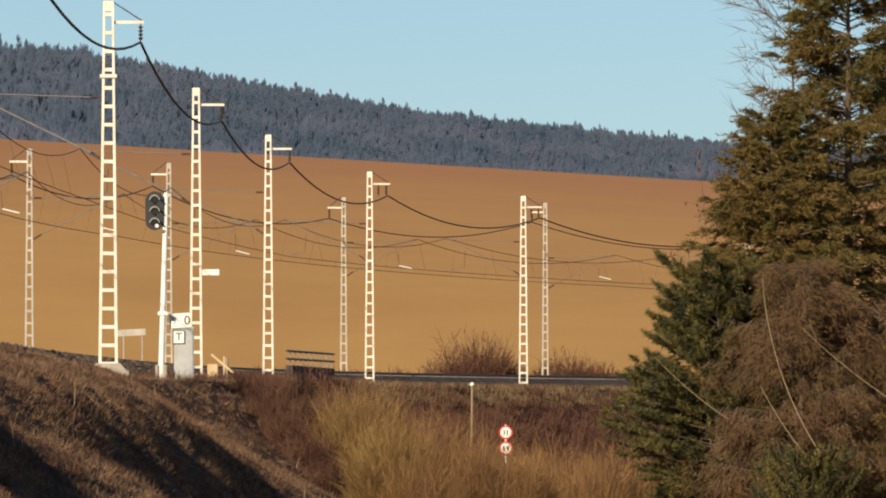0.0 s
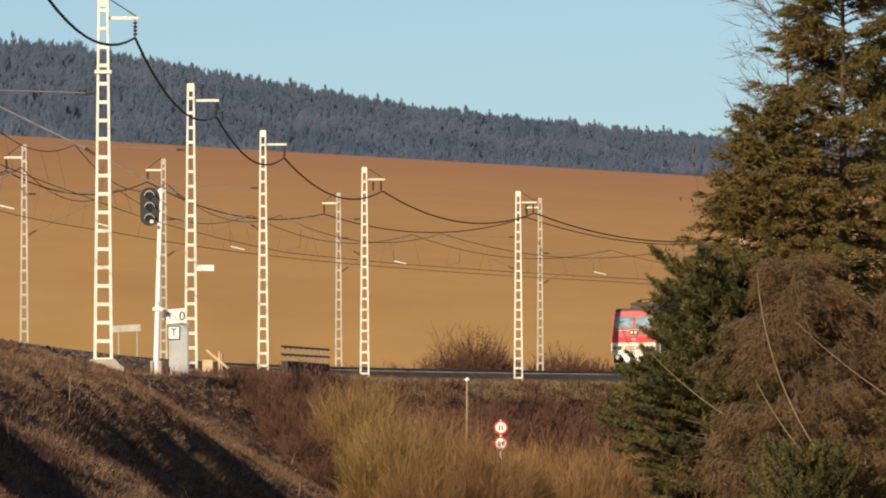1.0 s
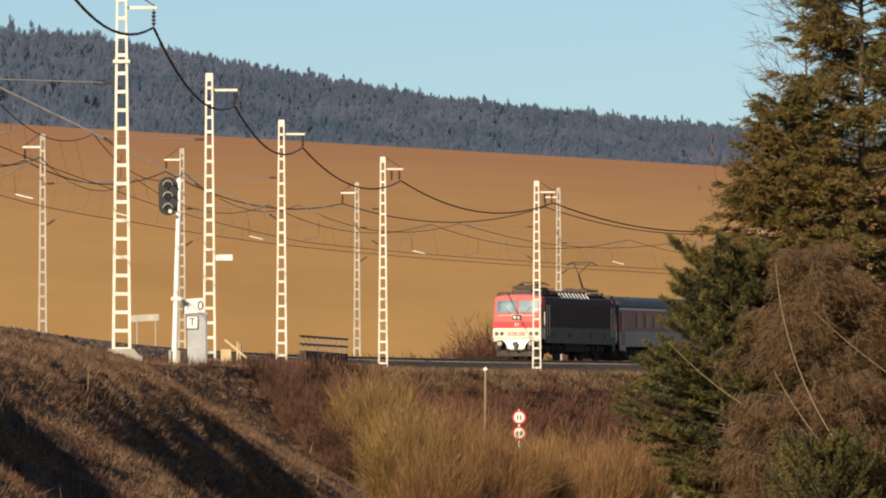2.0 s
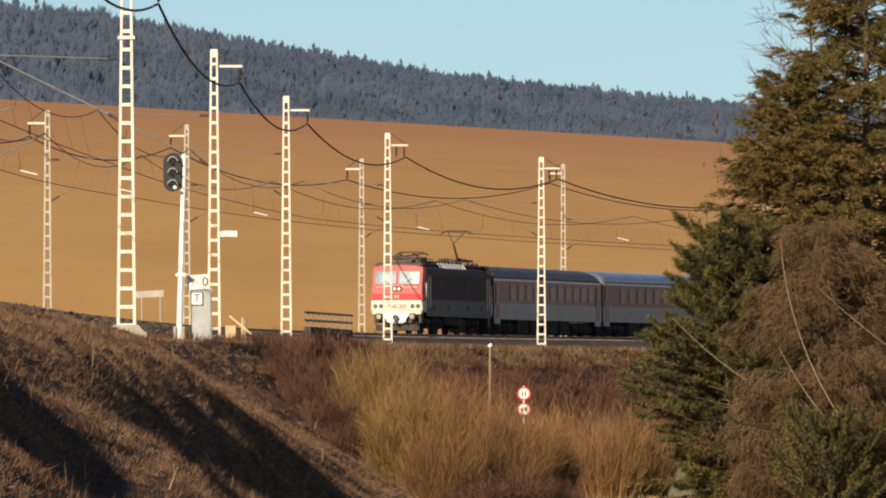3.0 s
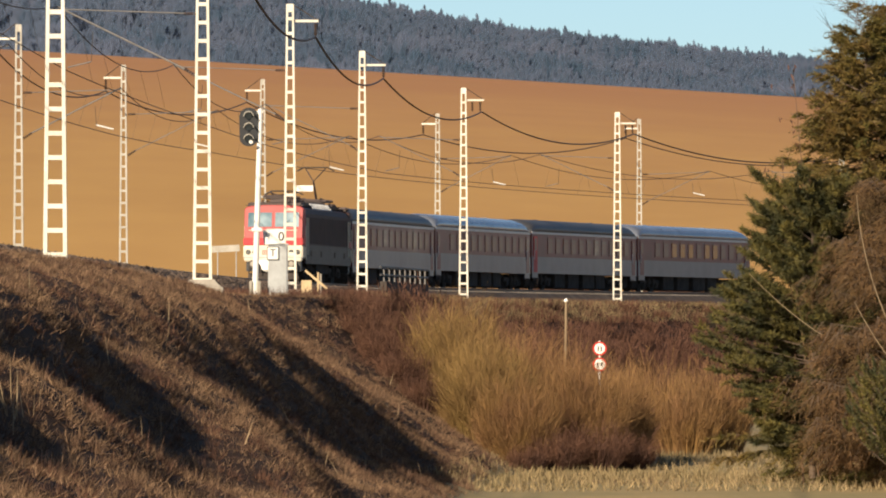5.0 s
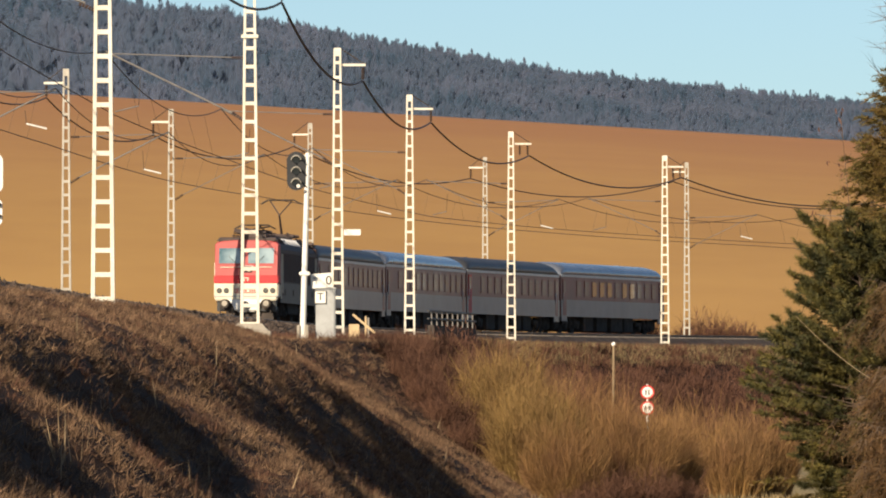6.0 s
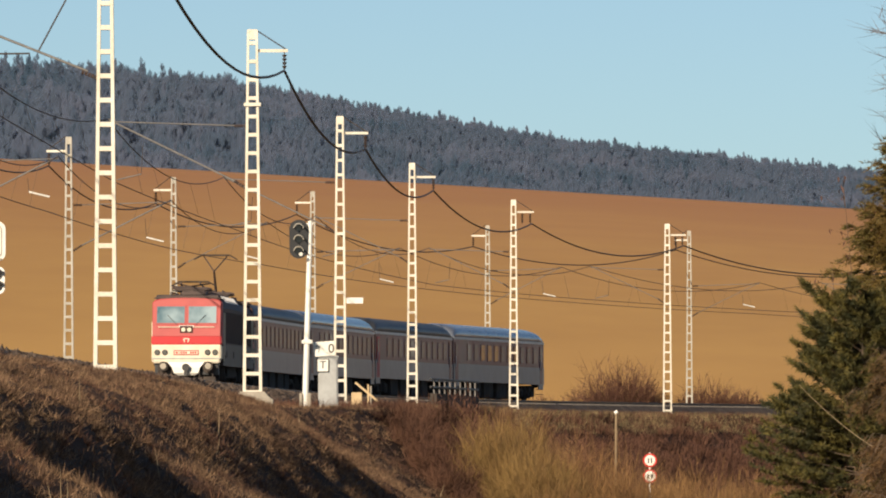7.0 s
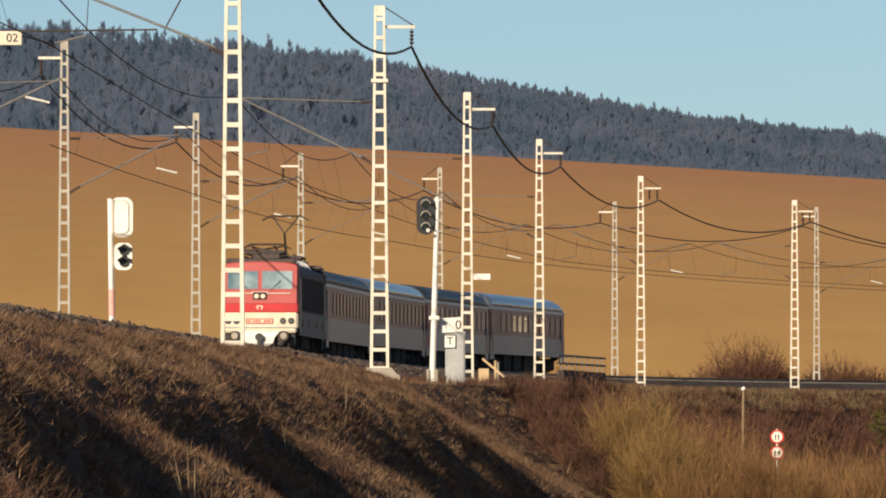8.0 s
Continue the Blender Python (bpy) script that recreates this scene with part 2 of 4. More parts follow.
def ridge_z(x):
    return np.interp(x, [-600, -209, -162, -121, -79, -38, 3, 45, 86, 127, 162, 210, 600],
                     [150, 139, 134, 133, 129, 121.5, 114, 107.4, 103, 98.7, 95.6, 93, 80]) - np.interp(x, [-260, -110, -60, 10, 260], [11.2, 8.4, 5.8, 1.4, 0.5])


def bumps(x, y):
    """Low humps and gullies that run slantwise down the bank."""
    a = np.sin((x * 0.9 + y * 0.22) * 1.0 + 1.3 * np.sin(y * 0.11)) * 0.16
    b = np.sin(x * 2.3 - y * 0.35 + 2.0 * np.sin(y * 0.07 + x * 0.4)) * 0.09
    c = np.sin(x * 1.1 + y * 0.6) * np.sin(y * 0.23 - x * 0.5) * 0.12
    return a + b + c


def shade_hollows(e, y):
    """Relief shaped to shade dark patches on the bank: a swelling above, a steep face and a hollow below; each row is
    across, along, slant, half length, half height, drop.
    """
    z = 0.0
    for ec, yc, slant, ly, we, drop in ((13.5, 176, 0.036, 35, 1.8, 0.96), (12.0, 126, -0.09, 12, 1.2, 0.95), (11.2, 113, -0.08, 8, 1.0, 0.85), (11.8, 91, -0.04, 11, 1.0, 0.68), (14.0, 106, -0.06, 6, 0.9, 0.55), (15.4, 138, -0.05, 10, 1.0, 0.55)):
        q = (e - ec - slant * (y - yc)) / we
        z = z - drop * np.tanh(q) * np.exp(-(q / 2.4) ** 2) * np.exp(-((y - yc) / ly) ** 4)
    return z


def ground_z(x, y):
    """Height of the land: meadow, railway embankment, rising field and the wooded ridge."""
    e = x - track_x(np.clip(y, -10, 700))
    low = 2.0 * (1 - smooth(10, 130, y)) + 0.12 * np.sin(x * 0.21) * np.sin(y * 0.13)
    far = 6.0 + (47.2 - 0.06 * np.clip(x * 1300 / np.maximum(y, 500), -300, 300) - 6.0) * np.clip((y - 560) / 740, 0, 1) ** 0.9
    beyond = ridge_z(x * 3000 / np.maximum(y, 1000))
    far = np.where(y > 1300, far + (beyond - far) * smooth(1500, 3000, y), far)
    far = np.where(y > 3050, beyond - (y - 3050) * 0.05, far)
    # the bank falls from its shoulder at slope 0.6
    shoulder = 9.3 + 3.0 * smooth(232, 258, y) * (1 - smooth(284, 312, y))
    top = RAIL_Z - 0.62 - 0.22 * smooth(370, 410, y) + line_drop(y - 317) - 0.22 * smooth(175, 225, y) * (1 - smooth(330, 400, y)) - 0.28 * smooth(222, 246, y) * (1 - smooth(285, 340, y))
    slope = top - (e - shoulder) * 0.6
    k = smooth(0, 2.5, e - shoulder)
    bank = np.where(e < shoulder, top, slope + (bumps(x, y) * 0.6 + shade_hollows(e, y)) * k)
    near = np.maximum(bank, low)
    back = np.where(e < -7, top - np.clip((-7 - e) * 0.25, 0, 0.9), top)
    near = np.where(e < 0, back, near)
    return np.where(y > 500, near + (far - near) * smooth(500, 580, y) * smooth(6, -6, e - 20) + (far - near) * smooth(520, 600, y) * (1 - smooth(6, -6, e - 20)), near)


def build_ground():
    cols = np.concatenate([-np.geomspace(1500, 16, 24), np.linspace(-14, 6, 16), np.arange(7, 24, 0.35), np.geomspace(24.5, 1500, 26)])
    rows = np.concatenate([np.linspace(-60, 80, 12), np.arange(84, 262, 0.7), np.arange(263, 600, 3.5), np.geomspace(604, 4900, 70)])
    wide = 1 + np.maximum(rows - 600, 0) / 700
    Y = np.repeat(rows[:, None], len(cols), 1)
    X = track_x(np.clip(rows, -10, 700))[:, None] * np.where(rows > 700, np.maximum(0, 1 - (rows - 700) / 600), 1)[:, None] + cols[None] * wide[:, None]
    Z = ground_z(X, Y)
    nr, nc = X.shape
    v = np.stack([X, Y, Z], -1).reshape(-1, 3)
    i = np.arange(nr * nc).reshape(nr, nc)
    f = np.stack([i[:-1, :-1], i[:-1, 1:], i[1:, 1:], i[1:, :-1]], -1).reshape(-1, 4)
    me = bpy.data.meshes.new("ground")
    me.from_pydata(v.tolist(), [], f.tolist())
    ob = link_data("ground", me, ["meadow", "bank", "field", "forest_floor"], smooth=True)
    c = v[f].mean(1)
    e = c[:, 0] - track_x(np.clip(c[:, 1], -10, 700))
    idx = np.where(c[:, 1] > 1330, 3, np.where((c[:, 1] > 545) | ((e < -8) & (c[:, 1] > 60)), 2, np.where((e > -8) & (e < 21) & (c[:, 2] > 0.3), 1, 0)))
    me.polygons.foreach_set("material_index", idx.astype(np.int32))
    tagged(ob, "dry winter meadow, railway bank and rising brown field", "ground", kind="structure")


build_ground()


def sweep(bm, profile, s0, s1, step, off=0.0):
    rings = []
    for s in np.arange(s0, s1 + 0.1, step):
        rings.append([on_track(s, off + px, pz) for px, pz in profile])
    return loft(bm, rings)


def build_track():
    bed = link_mesh("track_bed", sweep(B(), [(-3.6, -1.35), (-1.9, -0.22), (6.2, -0.22), (8.2, -1.35)], -325, 415, 3.0), "ballast")
    tagged(bed, "brown stone ballast under the railway tracks", "track bed", kind="structure")
    for off in (0.0, 4.3):
        t = empty("railway_track", Matrix.Identity(4), "pair of worn steel rails on concrete sleepers", "railway track", "tracks", "structure")
        for g in (-0.75, 0.75):
            prof = [(g - 0.07, -0.16), (g + 0.07, -0.16), (g + 0.07, -0.13), (g + 0.012, -0.11), (g + 0.036, -0.03), (g + 0.036, 0), (g - 0.036, 0), (g - 0.036, -0.03), (g - 0.012, -0.11), (g - 0.07, -0.13)]
            part("rail", sweep(B(), prof, -325, 415, 2.5, off), "rail", t)
        bm = B()
        for s in np.arange(-180, 260, 0.62):
            p, h = on_track(s, off, -0.2), np.interp(s, _s, _h)
            box(bm, p, (2.6, 0.26, 0.12), 0, 0, -math.degrees(h))
        ob = part("sleepers", bm, "sleeper", t)
        ob["kind"] = "stuff"


def build_ballast_stones():
    """Loose stones on the ballast's shoulder and between the rails."""
    rng = np.random.default_rng(21)
    n = 14000
    s = rng.uniform(-215, 70, n)
    off = np.where(rng.random(n) < 0.7, rng.uniform(5.6, 8.0, n), rng.uniform(-2.0, 6.0, n))
    z = np.where(off > 6.2, -0.22 - (off - 6.2) * 0.565, -0.22)
    h = np.interp(s, _s, _h)
    c = np.column_stack([np.interp(s, _s, _x) + off * np.cos(h), np.interp(s, _s, _y) - off * np.sin(h), RAIL_Z + z + line_drop(np.maximum(s, -40 + 0.35 * (s + 40)))])
    r = rng.uniform(0.03, 0.085, (n, 1, 1)) * rng.uniform(0.6, 1.3, (n, 6, 1))
    axes = np.array(((1, 0, 0), (-1, 0, 0), (0, 1, 0), (0, -1, 0), (0, 0, 1), (0, 0, -1)), float)
    v = c[:, None] + axes[None] * r + rng.normal(0, 0.02, (n, 6, 3))
    tri = np.array(((0, 2, 4), (2, 1, 4), (1, 3, 4), (3, 0, 4), (2, 0, 5), (1, 2, 5), (3, 1, 5), (0, 3, 5)))
    f = (np.arange(n)[:, None, None] * 6 + tri[None]).reshape(-1, 3)
    me = bpy.data.meshes.new("ballast_stones")
    me.from_pydata(v.reshape(-1, 3).tolist(), [], f.tolist())
    tagged(link_data("ballast_stones", me, "stone"), "loose brown ballast stones beside the rails", "stones", kind="stuff")


build_track()
build_ballast_stones()


# ---- overhead line ----
def ladder_mast(x, y, z0, z1, wide, paint, label, battens=0.545, turn=0.0, base=-0.24):
    """A tapering mast of two uprights joined by flat battens on both faces."""
    h = z1 - z0
    t = empty("catenary_mast", pose(x, y, z0, 0, 0, turn), label, "mast", "catenary masts")
    w0, w1, dep = wide / 2, wide * 0.27, 0.16
    for sx in (-1, 1):
        bm = B()
        prof = [(-0.045, -dep), (0.045, -dep), (0.045, dep), (-0.045, dep)]
        loft(bm, [[(sx * (w0 - 0.04) + px, py, -0.3) for px, py in prof], [(sx * (w1 - 0.03) + px * 0.75, py * 0.8, h) for px, py in prof]])
        part("upright", bm, paint, t)
    n = int(h / battens)
    for i in range(n + 1):
        z = 0.25 + i * battens
        if z > h - 0.05:
            break
        w = w0 + (w1 - w0) * z / h
        part("batten", box(B(), (0, 0, z), (w * 2 - 0.1, dep * 1.9 * (1 - 0.2 * z / h), 0.105)), paint, t)
    part("cap", box(B(), (0, 0, h - 0.12), (w1 * 2 - 0.02, dep * 1.5, 0.3)), paint, t)
    bm = B()
    rings = [[(a * r, b * r, z) for a, b in ((-1, -1), (1, -1), (1, 1), (-1, 1))] for r, z in ((0.62, -0.4), (0.62, base), (0.5, base + 0.08), (0.36, base + 0.24))]
    part("footing", loft(bm, rings), "concrete", t, "weathered concrete footing")
    return t


def feeder_arm(t, h, side, length, double=False):
    """A short arm near the mast's head with the hanging insulator of the feeder line."""
    bm = B()
    box(bm, (side * (0.1 + length / 2), 0, h), (length, 0.07, 0.09))
    part("arm", bm, "mast", t, "white steel arm")
    rod_bm = rod(B(), (side * 0.1, 0, h + 0.62), (side * (length + 0.05), 0, h + 0.04), 0.018)
    part("stay_rod", rod_bm, "wire", t)
    xs = (length - 0.1, length - 0.5) if double else (length,)
    for q in xs:
        bm = B()
        for i in range(4):
            rod(bm, (side * q, 0, h - 0.12 - i * 0.11), (side * q, 0, h - 0.2 - i * 0.11), 0.075, 0.035, 8)
        rod(bm, (side * q, 0, h), (side * q, 0, h - 0.6), 0.02)
        part("insulator", bm, "insulator", t, "dark ribbed insulator")
    return t.matrix_basis @ Vector((side * length, 0, h - 0.6))


def cantilever(t, side, reach, top=8.2, foot=6.3, stayed=False, thick=0.028, arm_paint="galvanised", lift=0.0):
    """Hinged tubes that hold the messenger and contact wires over the track."""
    if stayed:
        part("stay_rod", rod(B(), (side * 0.2, 0, top + 1.5), (side * 1.5, 0, foot + 0.62), 0.018), "wire", t, "thin dark stay rod")
        part("registration_tube", rod(B(), (side * 1.7, 0, foot + 0.55), (side * 6.0, 0, foot + 0.5), 0.02), "wire", t, "thin dark horizontal tube")
    else:
        part("top_tube", rod(B(), (side * 0.3, 0, top - 0.05), (side * reach, 0, top + 0.08), 0.018), "galvanised", t, "thin grey tube")
    part("diagonal_tube", rod(B(), (side * 0.4, 0, foot + 0.15), (side * reach, 0, top + 0.15), thick), "galvanised", t, "slanting grey tube")
    for z, rise in (((foot, 0.03),) if stayed else ((top - 0.05, 0.0), (foot, 0.045))):
        bm = B()
        for i in range(5):
            rod(bm, (side * (0.2 + i * 0.07), 0, z + i * rise), (side * (0.25 + i * 0.07), 0, z + (i + 0.8) * rise), 0.06, 0.035, 8)
        part("insulator", bm, "insulator", t, "dark ribbed insulator")
    arm = part("registration_arm", rod(B(), (side * (reach - 1.0), 0, foot + 0.42 + lift), (side * (reach - 0.3), 0, foot + 0.25 + lift), 0.035 if lift or arm_paint == "insulator_white" else 0.02), arm_paint, t, "pale registration arm" if arm_paint == "insulator_white" else "")
    part("drop_rod", rod(B(), (side * (reach - 1.0), 0, foot + 0.42 + lift), (side * (reach - 1.05), 0, foot + 1.3), 0.010), "wire", arm)
    return t.matrix_basis @ Vector((side * reach, 0, top + 0.15)), t.matrix_basis @ Vector((side * (reach - 0.3), 0, foot + 0.15))


NEAR = [(-9.3, 124, 5.15, 16.2, 0.62), (-7.58, 184, 5.32, 16.25, 0.54), (-5.65, 243, 5.24, 16.22, 0.58), (-3.82, 304, 5.62, 16.2, 0.50), (-1.37, 364, 5.95, 16.63, 0.50), (3.61, 419, 5.95, 16.73, 0.50), (12.57, 459, 5.95, 16.64, 0.52), (27.5, 502, 5.95, 16.6, 0.5)]
FAR = [(-19.0, 235, 5.5, 16.6, 0.45), (-17.3, 280, 5.6, 16.96, 0.47), (-15.17, 332, 5.75, 16.54, 0.45), (-12.1, 368, 5.9, 16.14, 0.42), (-6.6, 415, 5.95, 17.04, 0.42), (2.49, 457, 5.95, 16.5, 0.42), (15.03, 500, 6.0, 17.4, 0.42), (31.5, 545, 6.0, 17.2, 0.42)]


def wire(name, a, b, sag, r, label, n=14):
    bm = B()
    pts = [Vector(a).lerp(Vector(b), i / n) - Vector((0, 0, 4 * sag * (i / n) * (1 - i / n))) for i in range(n + 1)]
    rings = []
    for i, p in enumerate(pts):
        rings.append([p + Vector((math.cos(k * 2.0944) * r, 0, math.sin(k * 2.0944) * r)) for k in range(3)])
    loft(bm, rings)
    return tagged(link_mesh(name, bm, "wire"), label, "overhead wire", "overhead wires")


def build_line():
    feed, near_m, near_c, far_f, far_m, far_c = [], [], [], [], [], []
    for i, (x, y, z0, z1, w) in enumerate(NEAR):
        t = ladder_mast(x, y, z0, z1, w, "mast", "tall white-painted steel ladder mast beside the tracks", base=0.02 if i == 2 else -0.24)
        h = z1 - z0
        feed.append(feeder_arm(t, h - 0.6, 1, 0.95, i > 4))
        a, b = cantilever(t, -1, 4.3, 8.3, 6.75, True) if i < 2 else cantilever(t, -1, 4.3, 8.2, 6.3, thick=0.028 if i < 4 else 0.018)
        near_m.append(a), near_c.append(b)
        if i == 3:
            part("plate", box(B(), (0.55, -0.2, 3.76), (0.62, 0.02, 0.22)), "white", t, "white blank plate")
        if i == 2:
            part("clamp", box(B(), (0, 0, h - 2.2), (0.5, 0.4, 0.1)), "mast", t)
    for i, (x, y, z0, z1, w) in enumerate(FAR):
        t = ladder_mast(x, y, z0, z1, w, "mast_old", "weathered grey-white steel ladder mast behind the tracks")
        h = z1 - z0
        far_f.append(feeder_arm(t, h - 0.55, -1, 0.8))
        a, b = cantilever(t, 1, (4.35, 4.15, 4.15, 4.2, 4.4, 4.1, 4.3, 4.1)[i], 8.1, 6.2, thick=0.03 if i < 3 else 0.018, arm_paint="insulator_white", lift=(1.1, 0.42, 0.12, 0.12, 0.05, 0.15, 0.3, 0.2)[i])
        far_m.append(a), far_c.append(b)
    for row, sag, r, label in ((feed, 1.28, 0.045, "thick dark feeder cable sagging between mast heads"), (far_f, 1.2, 0.035, "dark feeder cable behind the tracks")):
        for i, (a, b) in enumerate(zip(row, row[1:])):
            wire("feeder_cable", a, b, sag * (1.0, 0.92, 0.72, 0.70, 0.78, 0.82, 0.82)[i], r, label)
    for row, sag, r, label in ((near_m, 0.9, 0.02, "thin messenger wire over the track"), (far_m, 0.9, 0.02, "thin messenger wire over the track"), (near_c, 0.05, 0.018, "thin copper contact wire over the track"), (far_c, 0.05, 0.018, "thin copper contact wire over the track")):
        for a, b in zip(row, row[1:]):
            wire("overhead_wire", a, b, sag, r, label)
    # droppers between messenger and contact wire
    for top, low in ((near_m, near_c), (far_m, far_c)):
        for a, b, c, d in zip(top, top[1:], low, low[1:]):
            for f in (0.18, 0.34, 0.5, 0.66, 0.82):
                k = 4 * f * (1 - f)
                p, q = a.lerp(b, f) - Vector((0, 0, 0.9 * k)), c.lerp(d, f) - Vector((0, 0, 0.05 * k))
                tagged(link_mesh("dropper_wire", rod(B(), p, q, 0.006, n=3), "wire"), "short thin dropper between two overhead wires", "overhead wire", "dropper wires")


build_line()


# ---- the train ----
def wheelset(parent, y, r=0.5):
    bm = B()
    for x in (-0.75, 0.75):
        rod(bm, (x - 0.07, y, r), (x + 0.07, y, r), r, n=24)
        rod(bm, (x - 0.09, y, r), (x + 0.09, y, r), 0.16, n=12)
    rod(bm, (-0.75, y, r), (0.75, y, r), 0.08)
    part("wheelset", bm, "dark", parent)


def bogie(parent, y, base, r):
    bm = B()
    for x in (-1.02, 1.02):
        box(bm, (x, y, r + 0.18), (0.16, base + 1.3, 0.26), bevel=0.04)
        for sy in (-1, 1):
            box(bm, (x * 1.06, y + sy * base / 2, r), (0.2, 0.42, 0.36), bevel=0.05)
            rod(bm, (x * 1.08, y + sy * 0.45, r - 0.12), (x * 1.08, y + sy * 0.45, r + 0.42), 0.13, n=10)
    box(bm, (0, y, r + 0.15), (2.0, 0.8, 0.3))
    g = part("bogie", bm, "dark", parent, "grimy dark bogie frame")
    for sy in (-1, 1):
        wheelset(g, y + sy * base / 2, r)


def hull_ring(y, half, z0, zs, zt, n=7, lean=0.0):
    """A body section: sides, rounded shoulders and crowned roof."""
    pts = [(-half, y, z0), (-half, y, zs)]
    for i in range(1, n):
        a = math.pi * i / n
        pts.append((-half * math.copysign(abs(math.cos(a)) ** 0.75, math.cos(a)), y, zs + (zt - zs) * math.sin(a) ** 0.8))
    pts += [(half, y, zs), (half, y, z0)]
    return pts


def band(half, y0, y1, z0, z1, material, name, parent, label="", thick=0.03):
    """A side panel on either flank."""
    for sx in (-1, 1):
        bm = box(B(), (sx * half, (y0 + y1) / 2, (z0 + z1) / 2), (thick, y1 - y0, z1 - z0))
        part(name, bm, material, parent, label)


def build_loco():
    t = empty("locomotive", Matrix.Identity(4), "red and cream electric locomotive with sooty roof hauling coaches", "locomotive")
    L = 8.0  # half length of the body
    # side shell between the cabs, with ribs
    bm = B()
    loft(bm, [hull_ring(-L + 0.3, 1.46, 1.1, 3.50, 3.95), hull_ring(L - 0.9, 1.46, 1.1, 3.50, 3.95)])
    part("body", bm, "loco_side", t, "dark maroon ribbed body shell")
    band(1.465, -L + 0.35, L - 0.95, 1.06, 1.98, "loco_grey", "lower_panel", t, "grey lower side panel, darkened for shade")
    for i in range(26):
        y = -L + 1.2 + i * 0.52
        band(1.468, y, y + 0.07, 2.05, 3.35, "loco_side", "rib", t, thick=0.02)
    for y in (L - 1.25, L - 1.75, -L + 0.7, -L + 1.2):
        band(1.478, y, y + 0.09, 1.5, 3.3, "cream", "handrail", t, "cream-painted door handrail", 0.05)
    for y in (-5.4, -2.2, 2.2, 5.4, 6.1):
        band(1.47, y - 0.16, y + 0.16, 1.42, 1.70, "dark", "vent_grille", t, "dark side vent grille", 0.04)
    # the two cab ends
    for s in (1, -1):
        y0, y1 = s * (L - 0.9), s * (L + 0.05)
        bm = B()
        rings = [hull_ring(y0, 1.47, 2.30, 3.72, 3.93), hull_ring(s * (L - 0.3), 1.47, 2.30, 3.72, 3.93)]
        bow = hull_ring(y1, 1.43, 2.30, 3.70, 3.88)
        rings.append([(x, y - s * (0.30 * (z - 2.38) / 1.4), z) for x, y, z in bow])
        loft(bm, rings)
        # rear cab gets the dark flank colour, standing in for shaded red
        part("cab", bm, "faded_red" if s > 0 else "loco_side", t, "muted red cab with two windscreens" if s > 0 else "rear cab darkened as if shaded")
        part("red_stripe", box(B(), (0, s * (L - 0.42), 2.13), (2.96, 1.0, 0.39), bevel=0.04), "red", t, "bright red stripe")
        part("cream_front", box(B(), (0, s * (L - 0.42), 1.62), (2.94, 1.03, 0.63), bevel=0.05), "cream", t, "cream lower cab front")
        part("sill_strip", box(B(), (0, s * (L + 0.06), 1.36), (2.9, 0.14, 0.05)), "grey_paint", t)
        part("bumper_beam", box(B(), (0, s * (L - 0.1), 1.24), (2.86, 0.5, 0.16), bevel=0.05), "cream", t, "cream headstock beam")
        part("headstock", box(B(), (0, s * (L - 0.3), 0.92), (2.7, 0.5, 0.5), bevel=0.03), "black", t, "black headstock behind the buffers")
        bm = loft(B(), [[(-0.78, s * (L - 0.15), z1), (0.78, s * (L - 0.15), z1), (0.78, s * y1, z1), (-0.78, s * y1, z1)] if k == 0 else [(-w, s * (L - 0.15), z1), (w, s * (L - 0.15), z1), (w, s * y1, z1), (-w, s * y1, z1)] for k, (w, z1, y1) in enumerate(((0.78, 1.2, L + 0.18), (0.60, 0.98, L + 0.22), (0.52, 0.74, L + 0.22), (0.36, 0.64, L + 0.12)))])
        part("coupler_shroud", bm, "white", t, "pale shroud round the coupler")
        bm = rod(B(), (0, s * (L + 0.1), 0.98), (0, s * (L + 0.42), 0.98), 0.16, n=12)
        box(bm, (0, s * (L + 0.35), 0.85), (0.14, 0.12, 0.4))
        part("coupler", bm, "black", t, "black screw coupler")
        for x in (-0.95, 0.95):
            bm = rod(B(), (x, s * (L - 0.1), 1.02), (x, s * (L + 0.35), 1.02), 0.13, n=12)
            rod(bm, (x, s * (L + 0.35), 1.02), (x, s * (L + 0.42), 1.02), 0.2, n=20)
            buf = part("buffer", bm, "dark", t, "round greasy buffer")
            part("buffer_face", rod(B(), (x, s * (L + 0.42), 1.03), (x, s * (L + 0.432), 1.03), 0.13, n=16), "concrete", buf, "worn bright buffer face")
            bm = rod(B(), (x, s * (L - 0.2), 0.98), (x, s * (L + 0.16), 0.98), 0.29, 0.24, n=16)
            part("buffer_housing", bm, "dark", t, "grimy buffer housing")
            for q in (0.16, -0.16):
                bm = rod(B(), (x * 1.12 + q, s * (L + 0.05), 1.61), (x * 1.12 + q, s * (L + 0.13), 1.61), 0.135, 0.12, n=16)
                lamp = part("headlight", bm, "black", t, "round dark-rimmed headlight")
                part("lens", rod(B(), (x * 1.12 + q, s * (L + 0.13), 1.61), (x * 1.12 + q, s * (L + 0.137), 1.61), 0.08, n=14), "lamp_glass", lamp)
        # number plate as plain bars
        plate = part("number_plate", box(B(), (0, s * (L + 0.105), 1.60), (1.06, 0.02, 0.21)), "faded_red", t, "red-framed number plate")
        part("plate_face", box(B(), (0, s * (L + 0.112), 1.60), (0.97, 0.02, 0.13)), "cream", plate)
        for i, w in enumerate((0.07, 0.07, 0.07, 0, 0.07, 0.07, 0.07, 0.03, 0.07)):
            if w:
                part("number_bar", box(B(), (-0.4 + i * 0.1, s * (L + 0.125), 1.60), (w, 0.006, 0.09)), "sign_red", plate)
